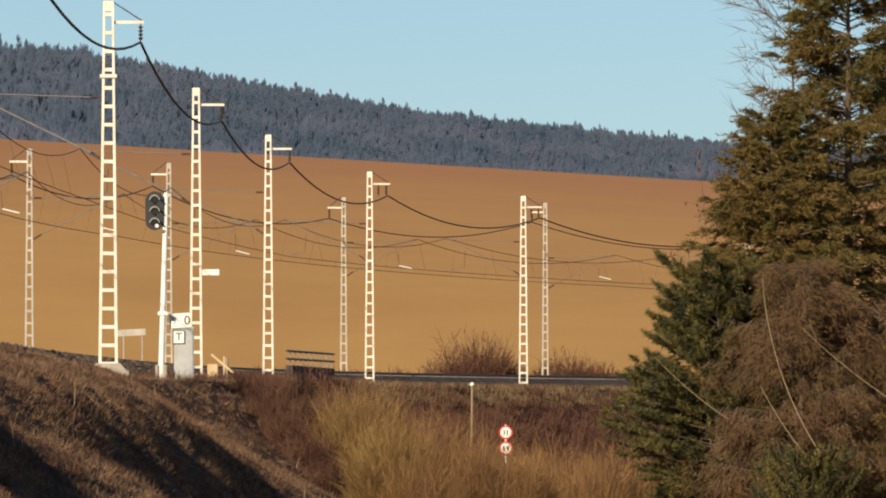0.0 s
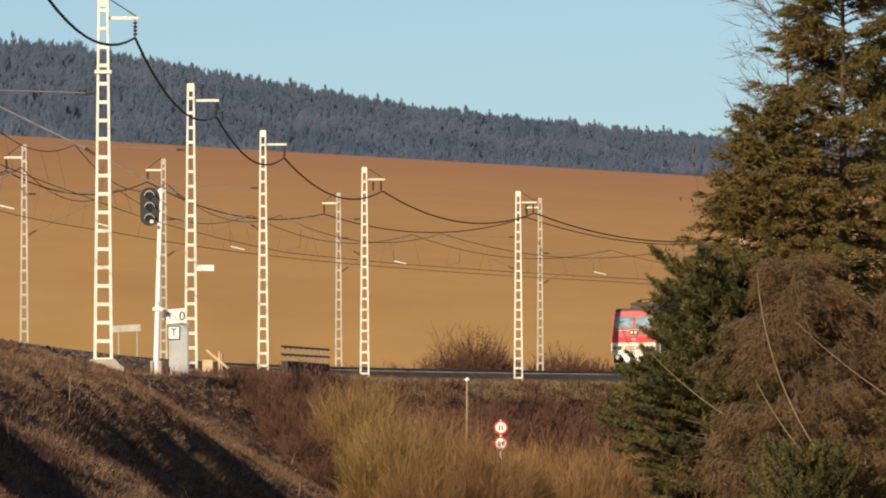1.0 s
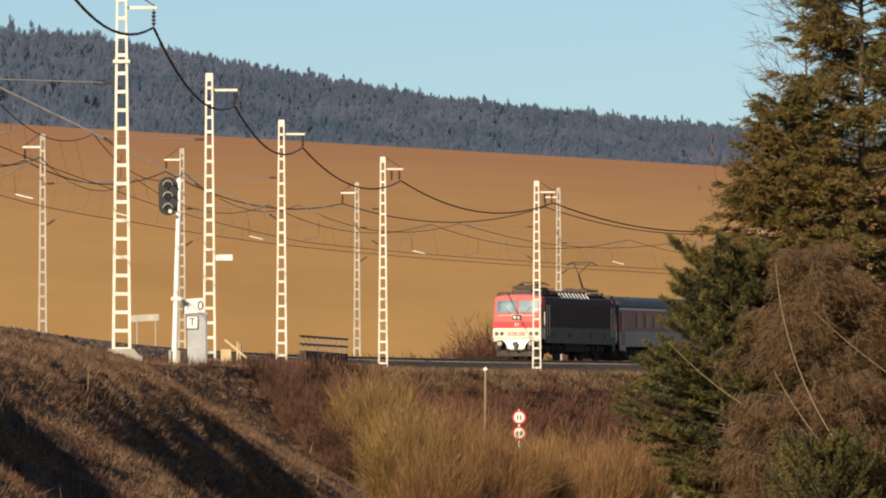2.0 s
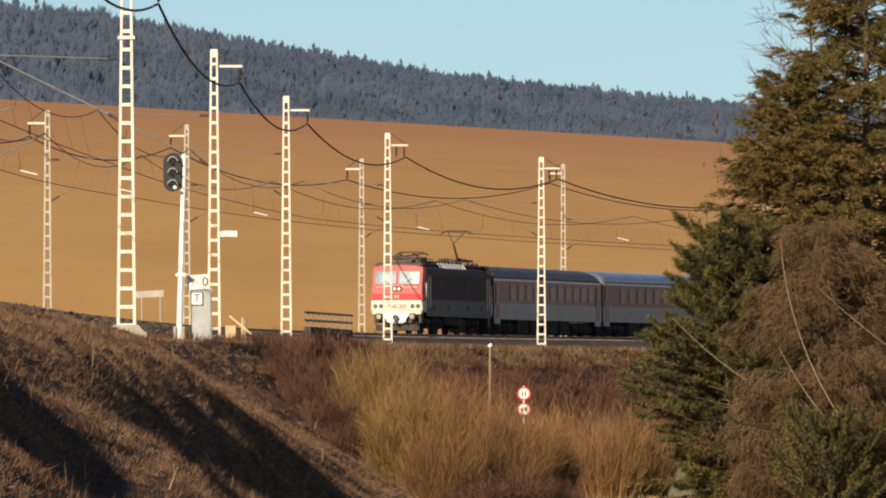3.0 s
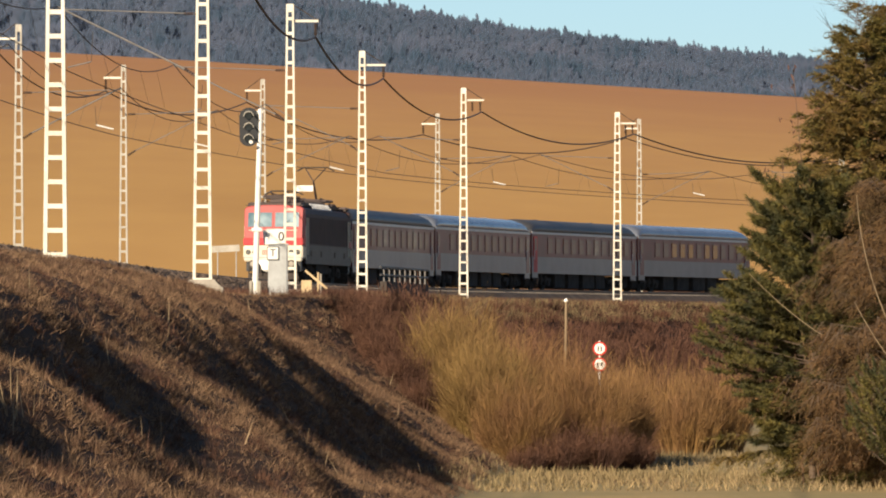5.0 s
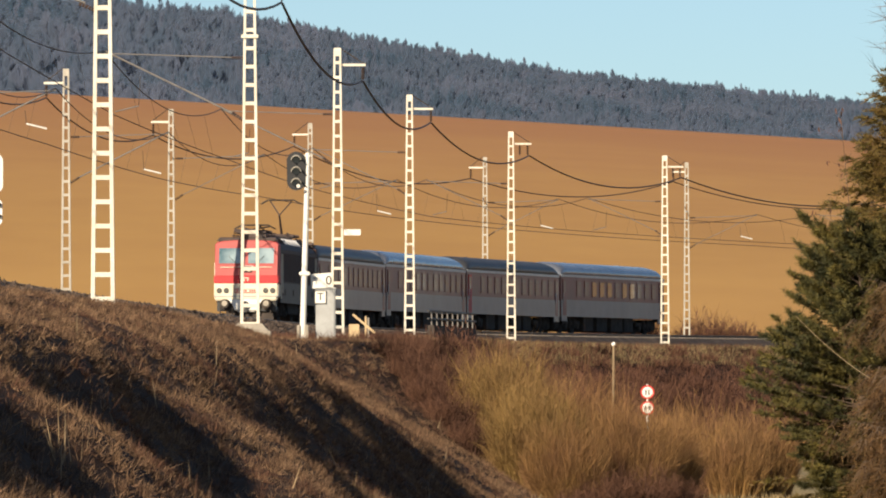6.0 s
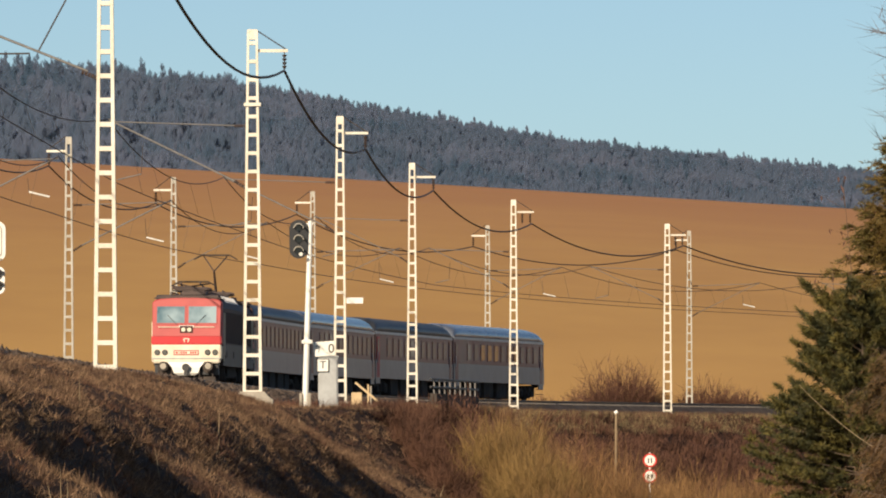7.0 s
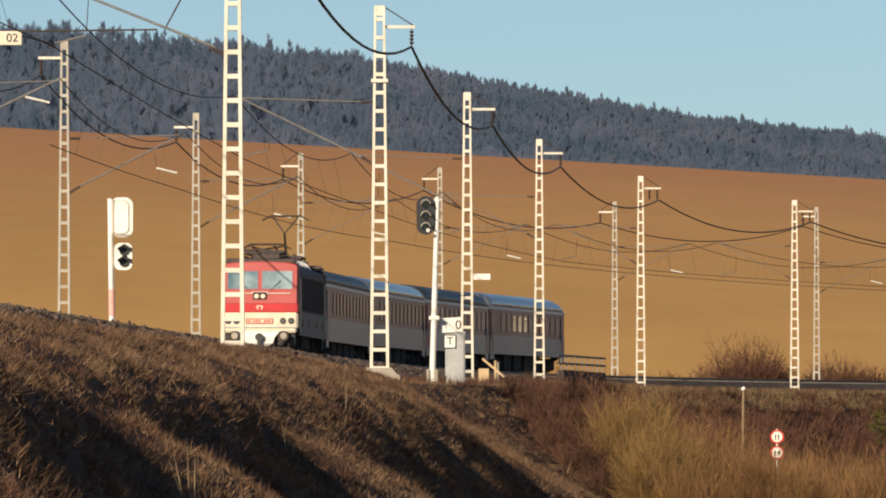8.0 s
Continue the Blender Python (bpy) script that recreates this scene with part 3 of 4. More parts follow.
        # emblem and winged badge
        def face_y(z):
            return s * (L + 0.07 - 0.3 * (z - 2.38) / 1.4)
        badge = part("badge", box(B(), (0, face_y(2.58), 2.58), (0.54, 0.05, 0.30)), "loco_side", t, "dark lamp panel below the windscreens")
        part("badge_strip", box(B(), (0, face_y(2.72), 2.72), (0.62, 0.07, 0.055)), "white", badge)
        for x in (-0.125, 0.125):
            part("badge_lamp", rod(B(), (x, face_y(2.57), 2.57), (x, face_y(2.57) + s * 0.05, 2.57), 0.09, n=16), "cream", badge, "pale round lamp")
        bm = B()
        for x in (-0.09, 0.09):
            box(bm, (x, s * (L + 0.09), 2.12), (0.045, 0.02, 0.15), 0, 20 * (1 if x > 0 else -1), 0)
        box(bm, (0, s * (L + 0.09), 2.19), (0.16, 0.02, 0.04))
        part("emblem", bm, "cream", t, "small pale emblem on the stripe")
        # windscreens set in their rubber, leaning with the cab
        for x in (-0.67, 0.67):
            lean = math.degrees(math.atan(0.30 / 1.4)) * s
            z = 3.20
            yy = s * (L + 0.055 - 0.30 * (z - 2.38) / 1.4)
            seal = part("window_seal", box(B(), (x, yy, z), (1.30, 0.03, 0.84), lean, 0, 0, 0.012), "faded_red", t)
            pane = part("windscreen", box(B(), (x, yy + s * 0.012, z), (1.20, 0.03, 0.74), lean, 0, 0, 0.012), "windscreen", t, "windscreen with painted pale reflections")
            w = rod(B(), (x * 0.6, yy + s * 0.10, z - 0.42), (x * 1.2, yy + s * 0.07, z - 0.02), 0.012)
            part("wiper", w, "black", pane)
            part("ledge", box(B(), (x, yy + s * 0.14, z - 0.52), (1.05, 0.05, 0.03)), "cream", t)
        part("roof_visor", box(B(), (0, s * (L - 0.72), 3.93), (2.80, 0.86, 0.22), -4 * s, 0, 0, 0.09), "roof_dirt", t)
        part("top_lamp", box(B(), (-0.25, s * (L - 0.65), 4.10), (1.0, 0.5, 0.2), bevel=0.05), "roof_dirt", t, "sooty roof headlamp casing")
        for x in (-1.55, 1.5):
            part("handrail", rod(B(), (x, s * (L - 0.5), 1.25), (x, s * (L - 0.5), 2.9), 0.025), "cream", t, "cream-painted door handrail")
        bm = B()
        for x in (-1.1, -0.55, 0.6, 1.15):
            rod(bm, (x, s * (L + 0.05), 1.1), (x * 1.03, s * (L + 0.16), 0.55), 0.03)
        box(bm, (0, s * (L - 0.1), 0.42), (2.5, 0.08, 0.34), 20 * s, 0, 0)
        part("brake_hoses", bm, "dark", t, "dark rail guard and brake hoses")
    # roof: walkways, resistors, bus bars
    part("roof", box(B(), (0, 0, 3.97), (2.1, 2 * L - 2.6, 0.12), bevel=0.06), "roof_dirt", t, "sooty dark roof")
    for y in np.arange(-3.4, 3.5, 0.9):
        part("resistor_box", box(B(), (0, y, 4.10), (1.5, 0.62, 0.22), bevel=0.03), "roof_dirt", t)
    for y in np.arange(-2.8, 2.9, 0.7):
        part("roof_louvre", box(B(), (-1.14, y, 3.88), (0.05, 0.1, 0.5), 0, 38, 0), "strip", t, "pale roof louvre")
    for x in (-0.8, 0.8):
        for y in (-6.1, -4.9, 4.9, 6.1, 3.9):
            bm = B()
            for i in range(3):
                rod(bm, (x, y, 3.95 + i * 0.09), (x, y, 4.02 + i * 0.09), 0.1, 0.05, 8)
            part("roof_insulator", bm, "insulator", t)
    part("bus_bar", rod(B(), (0.8, -6.1, 4.27), (0.8, 6.1, 4.27), 0.025), "wire", t)
    for y in (2.9, 4.2, 5.6, 6.6, -4.0, -6.4):
        part("roof_bar", rod(B(), (-0.75, y, 4.30), (0.75, y, 4.34), 0.035), "roof_dirt", t)
    for x in (-0.35, 0.35):
        part("air_tank", rod(B(), (x, 3.1, 4.16), (x, 4.6, 4.16), 0.15, n=12), "roof_dirt", t, "sooty roof air tank")
    # pantographs: folded in front, raised behind
    for yc, up in ((5.3, False), (-5.3, True)):
        p = part("pantograph", box(box(box(box(B(), (-0.6, yc, 4.28), (0.07, 2.1, 0.07)), (0.6, yc, 4.28), (0.07, 2.1, 0.07)), (0, yc - 1.0, 4.28), (1.2, 0.07, 0.07)), (0, yc + 1.0, 4.28), (1.2, 0.07, 0.07)), "roof_dirt", t, "dark raised pantograph" if up else "dark folded pantograph")
        knee = (0, yc + 0.55, 5.32) if up else (0, yc + 1.0, 4.42)
        head = (0, yc - 0.15, 5.98) if up else (0, yc - 0.6, 4.6)
        bm = rod(B(), (0, yc - (0.5 if up else 0.9), 4.32), knee, 0.07, 0.05)
        for x in (-0.5, 0.5):
            rod(bm, knee, (x * (1.0 if up else 1.5), head[1], head[2]), 0.032)
            rod(bm, (x, yc - 0.9, 4.34), (x * 0.8, yc + 0.9, 4.46 if up else 4.58), 0.035)
        part("pantograph_arm", bm, "roof_dirt", p)
        for q in (-0.95, -0.5, 0.1, 0.6, 1.0):
            part("cross_bar", rod(B(), (-0.75, yc + q, 4.36), (0.75, yc + q, 4.36 + 0.06 * abs(q)), 0.04), "roof_dirt", p)
        for q in (-0.2, 0.2):
            bm = B()
            rod(bm, (-0.62, head[1] + q, head[2] + 0.06), (0.62, head[1] + q, head[2] + 0.06), 0.035)
            rod(bm, (-0.62, head[1] + q, head[2] + 0.06), (-0.95, head[1] + q, head[2] - 0.12), 0.025)
            rod(bm, (0.62, head[1] + q, head[2] + 0.06), (0.95, head[1] + q, head[2] - 0.12), 0.025)
            part("contact_strip", bm, "wire", p)
    bm = box(B(), (0, 0, 0.85), (2.4, 4.2, 0.5), bevel=0.05)
    part("underframe_box", bm, "dark", t)
    for y in (-4.15, 4.15):
        bogie(t, y, 3.2, 0.62)
    return t


def build_coach(variant):
    """A coach 23 m long; +y is the end towards the locomotive."""
    roof = ("coach_roof_dark", "coach_roof", "coach_roof_dark", "coach_roof")[variant]
    t = empty("passenger_coach", Matrix.Identity(4), ("maroon and grey coach coupled behind the locomotive", "maroon and grey coach with shiny blue-grey roof", "maroon and grey coach with sooty roof", "last maroon and grey coach of the train")[variant], "railway coach", "coaches of the train")
    L, W = 11.55, 1.41
    bm = B()
    loft(bm, [hull_ring(-L, W, 1.0, 3.28, 3.40), hull_ring(L, W, 1.0, 3.28, 3.40)])
    part("body", bm, "coach_red", t, "glossy maroon body")
    n = 14
    def roof_ring(y, k, drop=0.0):
        arc = [(-W * 1.005 * math.cos(math.pi * i / n), y, 3.30 + (0.76 * k) * math.sin(math.pi * i / n) ** 0.7 - drop) for i in range(n + 1)]
        return arc
    bm = loft(B(), [roof_ring(-L - 0.02, 0.12), roof_ring(-L + 0.25, 0.62), roof_ring(-L + 0.8, 0.92), roof_ring(-L + 1.5, 1.0), roof_ring(L - 1.5, 1.0), roof_ring(L - 0.8, 0.92), roof_ring(L - 0.25, 0.62), roof_ring(L + 0.02, 0.12)])
    part("roof", bm, roof, t, "rounded grey roof", True)
    band(W + 0.012, -L + 0.02, L - 0.02, 0.98, 1.92, "coach_grey", "lower_panel", t, "pale grey lower side")
    band(W + 0.012, -L, L, 3.20, 3.33, "strip", "cornice", t, "pale strip under the roof")
    for i in range(11):
        y = -L + 2.35 + i * 1.685
        for sx in (-1, 1):
            f = part("window_frame", box(B(), (sx * (W + 0.006), y, 2.56), (0.035, 1.06, 0.92), bevel=0.01), "coach_red", t)
            pale = variant == 3 and i in (3, 4, 6, 7, 8)
            part("pane", box(B(), (sx * (W + 0.012), y, 2.56), (0.035, 0.92, 0.80)), "curtained_pane" if pale else "pane", f, "window coloured pale as a bright reflection" if pale else "")
            part("window_bar", box(B(), (sx * (W + 0.02), y, 2.74), (0.03, 0.92, 0.03)), "coach_red", f)
    for y in (-L + 0.75, L - 0.75):
        for sx in (-1, 1):
            d = part("door", box(B(), (sx * (W + 0.016), y, 2.05), (0.035, 0.78, 2.05), bevel=0.01), "red" if variant == 2 and y > 0 else "coach_red", t, "bright red entrance door" if variant == 2 and y > 0 else "maroon entrance door")
            part("pane", box(B(), (sx * (W + 0.03), y, 2.62), (0.02, 0.46, 0.66)), "pane", d)
            part("handle", rod(B(), (sx * (W + 0.05), y + 0.3, 1.75), (sx * (W + 0.05), y + 0.3, 2.3), 0.02), "strip", d)
            bm = B()
            for z in (0.45, 0.72):
                box(bm, (sx * 1.3, y, z), (0.26, 0.7, 0.03))
            part("step", bm, "dark", t)
            part("skirt_end", box(B(), (sx * (W - 0.02), y, 0.86), (0.06, 1.2, 0.3)), "coach_grey", t)
    for s in (1, -1):
        bm = box(B(), (0, s * (L + 0.06), 2.15), (1.2, 0.16, 2.2), bevel=0.06)
        g = part("gangway", bm, "rubber", t, "black rubber gangway surround")
        part("gangway_door", box(B(), (0, s * (L + 0.13), 2.05), (0.75, 0.05, 1.9)), "coach_grey", g)
        for x in (-0.87, 0.87):
            bm = rod(B(), (x, s * L, 1.05), (x, s * (L + 0.22), 1.05), 0.1, n=10)
            rod(bm, (x, s * (L + 0.19), 1.05), (x, s * (L + 0.24), 1.05), 0.24, n=16)
            part("buffer", bm, "dark", t)
            (s < 0 and variant == 3) and part("tail_light", rod(B(), (x, s * (L - 0.02), 1.6), (x, s * (L + 0.05), 1.6), 0.09, n=12), "sign_red", t)
    for y, w in ((-4.4, 2.0), (-1.7, 2.6), (1.6, 2.4), (4.6, 2.2)):
        part("underframe_box", box(B(), (0, y, 0.60), (2.3, w, 0.86), bevel=0.05), "dark", t)
    # dark end boxes block daylight below, standing in for shade under the coach
    for y in (-10.5, 10.5):
        part("end_box", box(B(), (0, y, 0.62), (1.9, 1.5, 0.62), bevel=0.05), "dark", t)
    for y in (-6.0, 6.0):
        part("roof_vent", box(B(), (0, y, 4.04), (0.34, 0.5, 0.08), bevel=0.03), roof, t)
    for y in (-8.2, 8.2):
        bogie(t, y, 2.5, 0.46)
        # solid fill for brake rigging and the shade between the wheels
        part("rigging_fill", box(box(B(), (0, y, 0.42), (1.3, 3.0, 0.5), bevel=0.06), (0, y * 1.27, 0.5), (1.6, 1.1, 0.55), bevel=0.05), "dark", t)
    return t


loco = build_loco()
coaches = [build_coach(i) for i in range(4)]
SPEED = 27.8


def ride(s_front, centre, half):
    """Pose of a vehicle whose centre is that far behind the train's front, its bogies half metres apart from it."""
    a, b = on_track(s_front + centre - half), on_track(s_front + centre + half)
    c, d = (a + b) / 2, a - b
    return Matrix.Translation(c) @ pose(0, 0, 0, 0, 0, math.degrees(math.atan2(-d.x, d.y)))


def motions():
    times = [0.5 * i for i in range(17)]
    walk(loco, [(t, ride(0.6 + (8 - t) * SPEED, 8.45, 4.15)) for t in times])
    for i, c in enumerate(coaches):
        walk(c, [(t, ride(0.6 + (8 - t) * SPEED, 16.9 + 11.78 + 23.5 * i, 8.2)) for t in times])


# ---- lineside things ----
def disc(bm, c, r, depth, n=24):
    return rod(bm, (c[0], c[1] + depth / 2, c[2]), (c[0], c[1] - depth / 2, c[2]), r, n=n)


def letters(name, text, size, m, material, parent):
    cu = bpy.data.curves.new(name, "FONT")
    cu.body, cu.size, cu.align_x, cu.align_y, cu.extrude = text, size, "CENTER", "CENTER", 0.004
    tmp = bpy.data.objects.new(name, cu)
    scene.collection.objects.link(tmp)
    dg = bpy.context.evaluated_depsgraph_get()
    me = bpy.data.meshes.new_from_object(tmp.evaluated_get(dg))
    bpy.data.objects.remove(tmp)
    me.transform(m @ pose(0, 0, 0, 90, 0, 0))
    me.materials.clear()
    return link_data(name, me, material, parent)


def rounded_plate(x, y, z, w, h, r, depth, n=6):
    """An upright plate with rounded corners."""
    ring = []
    for cx, cz, a0 in ((w / 2 - r, h / 2 - r, 0), (r - w / 2, h / 2 - r, 90), (r - w / 2, r - h / 2, 180), (w / 2 - r, r - h / 2, 270)):
        for i in range(n + 1):
            a = math.radians(a0 + 90 * i / n)
            ring.append((x + cx + math.cos(a) * r, z + cz + math.sin(a) * r))
    return loft(B(), [[(px, y - depth / 2, pz) for px, pz in ring], [(px, y + depth / 2, pz) for px, pz in ring]])


def signal_head(t, x, z, lamps, w, h):
    bm = B()
    ring = []
    n = 24
    for i in range(n):
        a = 2 * math.pi * i / n
        cx, cz = math.cos(a), math.sin(a)
        ring.append((x + cx * w / 2, math.copysign(min(abs(cz) * w / 2, w / 2), cz) + math.copysign((h - w) / 2, cz)))
    loft(bm, [[(px, -0.10, z + pz) for px, pz in ring], [(px, -0.06, z + pz) for px, pz in ring]])
    board = part("backboard", bm, "mesh_black", t, "rounded black signal backboard")
    part("lamp_case", box(B(), (x, 0.06, z), (w * 0.6, 0.28, h * 0.8), bevel=0.05), "mesh_black", t)
    for i in range(lamps):
        zz = z + (i - (lamps - 1) / 2) * -0.36
        part("lens", disc(B(), (x, -0.11, zz), 0.105, 0.04, 16), "lamp_glass", board)
        bm = B()
        outer, inner = [], []
        for k in range(13):
            a = math.pi * (0.02 + 0.96 * k / 12)
            outer.append((math.cos(a), math.sin(a)))
        rings = [[(x + c * 0.17, -0.1, zz + s * 0.17 - 0.02) for c, s in outer] + [(x + c * 0.15, -0.1, zz + s * 0.15 - 0.02) for c, s in outer[::-1]],
                 [(x + c * 0.16, -0.42, zz + s * 0.16 - 0.04) for c, s in outer] + [(x + c * 0.14, -0.42, zz + s * 0.14 - 0.04) for c, s in outer[::-1]]]
        # pale colour imitates sunlight caught on the edges of black hoods
        part("hood", loft(bm, rings), "mast_old", board, "lamp hood coloured pale for sun on its edge")
    return board


def build_signals():
    x, y, z = -4.32, 257.0, 5.42
    t = empty("railway_signal", pose(x, y, z), "three-lamp railway signal with black head on a white post", "railway signal", "railway signals")
    part("post", rod(B(), (-0.01, 0, -0.5), (0.16, 0, 5.55), 0.10, 0.075, 12), "white", t, "white leaning tubular post")
    signal_head(t, -0.2, 4.98, 3, 0.60, 1.22)
    part("lamp_lens", disc(B(), (-0.13, -0.44, 4.50), 0.06, 0.03, 16), "insulator_white", t, "bright lowest lens")
    part("bracket", box(B(), (0.03, 0, 5.45), (0.42, 0.08, 0.07)), "white", t)
    part("clamp", box(B(), (0.06, -0.02, 1.76), (0.34, 0.2, 0.12), bevel=0.02), "white", t)
    for q in (-0.13, 0.13):
        part("foot", box(B(), (q, 0, -0.1), (0.1, 0.3, 0.5), bevel=0.02), "concrete", t)
    # second signal between the tracks: pale board above, two-lamp head below
    x, y, z = -12.85, 230.0, 5.85
    t = empty("railway_signal", pose(x, y, z), "railway signal with pale upper board and small black two-lamp head", "railway signal", "railway signals")
    part("post", rod(B(), (0, 0, -0.5), (-0.08, 0, 4.3), 0.085, 0.07, 12), "white", t, "white tubular post")
    for q, h in ((0.3, 0.25), (1.0, 0.75)):
        part("red_band", rod(B(), (-0.02, 0, q), (-0.03, 0, q + h), 0.092, n=12), "pale_red", t, "bleached red band on the post")
    bm = rounded_plate(0.26, -0.02, 3.77, 0.62, 1.12, 0.22, 0.12)
    board = part("upper_board", bm, "white", t, "white rounded signal board")
    part("inner_edge", rounded_plate(0.24, -0.085, 3.77, 0.46, 0.94, 0.16, 0.02), "concrete", board)
    part("board_face", rounded_plate(0.235, -0.10, 3.77, 0.42, 0.90, 0.14, 0.02), "white", board)
    part("board_rim", box(box(B(), (0.02, -0.09, 3.77), (0.05, 0.06, 1.0)), (0.24, -0.09, 3.27), (0.45, 0.06, 0.05)), "concrete", board)
    case = part("lower_board", rounded_plate(0.30, -0.02, 2.67, 0.50, 0.76, 0.16, 0.12), "white", t, "small white-edged lamp board")
    for zz in (2.83, 2.51):
        part("lens", disc(B(), (0.33, -0.1, zz), 0.14, 0.05, 16), "mesh_black", case)
        part("hood", box(box(B(), (0.25, -0.2, zz + 0.10), (0.24, 0.26, 0.06), 8, -32, 0, 0.015), (0.42, -0.2, zz + 0.10), (0.24, 0.26, 0.06), 8, 32, 0, 0.015), "mesh_black", case)


build_signals()


def build_lineside():
    # relay cabinet with its plates
    t = empty("relay_cabinet", pose(-3.61, 257.6, 5.2), "dented grey steel relay cabinet beside the signal", "cabinet")
    part("body", box(B(), (0, 0, 0.72), (0.62, 0.5, 1.56), bevel=0.025), "grey_paint", t, "grey steel body")
    part("door", box(B(), (0, -0.255, 0.74), (0.54, 0.02, 1.4), bevel=0.008), "grey_paint", t)
    part("cap", box(B(), (0, 0, 1.52), (0.68, 0.56, 0.06), bevel=0.02), "grey_paint", t)
    part("plinth", box(B(), (0, 0, -0.2), (0.7, 0.56, 0.4)), "concrete", t)
    p = part("letter_plate", box(B(), (-0.16, -0.29, 1.24), (0.38, 0.03, 0.42), bevel=0.006), "black", t, "white plate with black letter")
    part("plate_face", box(B(), (-0.16, -0.309, 1.24), (0.33, 0.012, 0.37)), "white", p)
    letters("letter", "T", 0.34, pose(-0.16, -0.32, 1.25), "black", p)
    q = part("number_plate", box(B(), (-0.13, -0.30, 1.76), (0.66, 0.03, 0.46), 0, -4, 0, 0.008), "white", t, "tilted white plate with a figure")
    letters("figure", "0", 0.40, pose(0.10, -0.325, 1.76), "dark", q)
    bm = box(box(B(), (-0.33, -0.32, 1.84), (0.12, 0.01, 0.05)), (-0.28, -0.322, 1.76), (0.04, 0.01, 0.22), 0, 14, 0)
    part("figure_bars", bm, "grey_paint", q, "worn figures drawn as bars")
    # yellow barrier stub and timber
    t = empty("barrier_stub", pose(-2.62, 263, 5.1), "yellow wooden barrier stub with slanting rail", "barrier")
    part("crate", box(B(), (-0.15, 0, 0.28), (0.34, 0.3, 0.52), bevel=0.015), "yellow", t, "weathered yellow box")
    part("post", box(B(), (0.22, -0.2, 0.35), (0.06, 0.06, 0.9)), "yellow", t)
    part("rail", box(B(), (0.16, -0.26, 0.56), (0.92, 0.05, 0.07), 0, 40, 0), "yellow", t, "slanting yellow rail")
    part("stake", rod(B(), (0.32, 0.1, -0.1), (0.31, 0.1, 0.75), 0.035), "concrete", t)
    # railing over the underpass
    t = empty("bridge_railing", pose(0, 0, 0), "dark steel railing over the road underpass", "railing")
    a, b = Vector((-0.4, 365, 5.76)), Vector((1.5, 384, 5.80))
    for i in range(9):
        p = a.lerp(b, i / 8)
        part("post", box(B(), (p.x, p.y, p.z + 0.55), (0.06, 0.06, 1.5)), "galvanised", t)
    for z in (1.3, 0.95):
        part("handrail", rod(B(), a + Vector((-0.15, -1, z)), b + Vector((0.15, 1, z)), 0.05), "black", t, "dark handrail")
    part("parapet", box(B(), (a + b) / 2 + Vector((0, 0, 0.28)), (0.3, 20, 0.72), 0, 0, -5.6), "dark", t, "dark stained parapet beam")
    # two round road signs on one post
    t = empty("road_sign", pose(8.33, 330, 0), "two round red-rimmed road signs on one thin post", "road sign")
    part("post", rod(B(), (0, 0.05, -0.3), (0, 0.05, 3.75), 0.04, n=8), "white", t)
    for z, kind in ((3.44, 0), (2.80, 1)):
        d = part("disc", disc(B(), (0, 0, z), 0.28, 0.02), "sign_red", t, "round sign with red rim")
        part("face", disc(B(), (0, -0.014, z), 0.215, 0.012), "white", d)
        bm = B()
        if kind:
            box(bm, (-0.08, -0.025, z), (0.07, 0.01, 0.16))
            box(bm, (0.08, -0.025, z), (0.07, 0.01, 0.16))
        else:
            box(bm, (-0.06, -0.025, z - 0.01), (0.05, 0.01, 0.2))
            box(bm, (0.06, -0.025, z - 0.01), (0.05, 0.01, 0.2))
        part("symbol_bars", bm, "black", d, "black symbol drawn as bars")
    t = empty("marker_pole", pose(6.95, 331, 0), "thin pale wooden pole standing in the brush", "pole")
    part("pole", rod(B(), (0, 0, -0.3), (0.05, 0, 5.38), 0.055, 0.05, 8), "pale_twig", t)
    part("pole_cap", rod(B(), (-0.02, 0, 5.34), (0.1, 0, 5.42), 0.07, n=8), "white", t)
    # long board beyond the tracks
    t = empty("notice_board", pose(-8.9, 421, 5.6), "long faded grey board on thin posts beyond the tracks", "sign")
    part("board", box(B(), (0.3, 0, 2.95), (1.45, 0.03, 0.34), 0, -3, 0), "mast_old", t)
    for q in (-0.1, 0.85):
        part("post", rod(B(), (q, 0.03, -0.3), (q, 0.03, 3.0), 0.03), "grey_paint", t)
    # mast number plate high on the nearest catenary line
    t = empty("mast_plate", pose(-12.24, 178, 0), "pale plate with a mast number hanging from the line", "sign")
    part("plate", box(B(), (0, 0, 12.14), (0.62, 0.03, 0.30), bevel=0.008), "cream", t)
    letters("figures", "02", 0.26, pose(0.10, -0.025, 12.14), "black", t)
    part("hanger", rod(B(), (0.28, 0.02, 12.2), (0.6, 5.9, 12.3), 0.02), "wire", t)


build_lineside()


# ---- plants ----
RNG = np.random.default_rng(7)


def on_ground(xy):
    return np.column_stack([xy, ground_z(xy[:, 0], xy[:, 1])])


def forest_height(x):
    """Mean height of the wood's trees: tall old stand at one end, lower and younger towards the other."""
    return np.interp(x, [-260, -60, 20, 260], [18.0, 13.0, 9.6, 8.8])


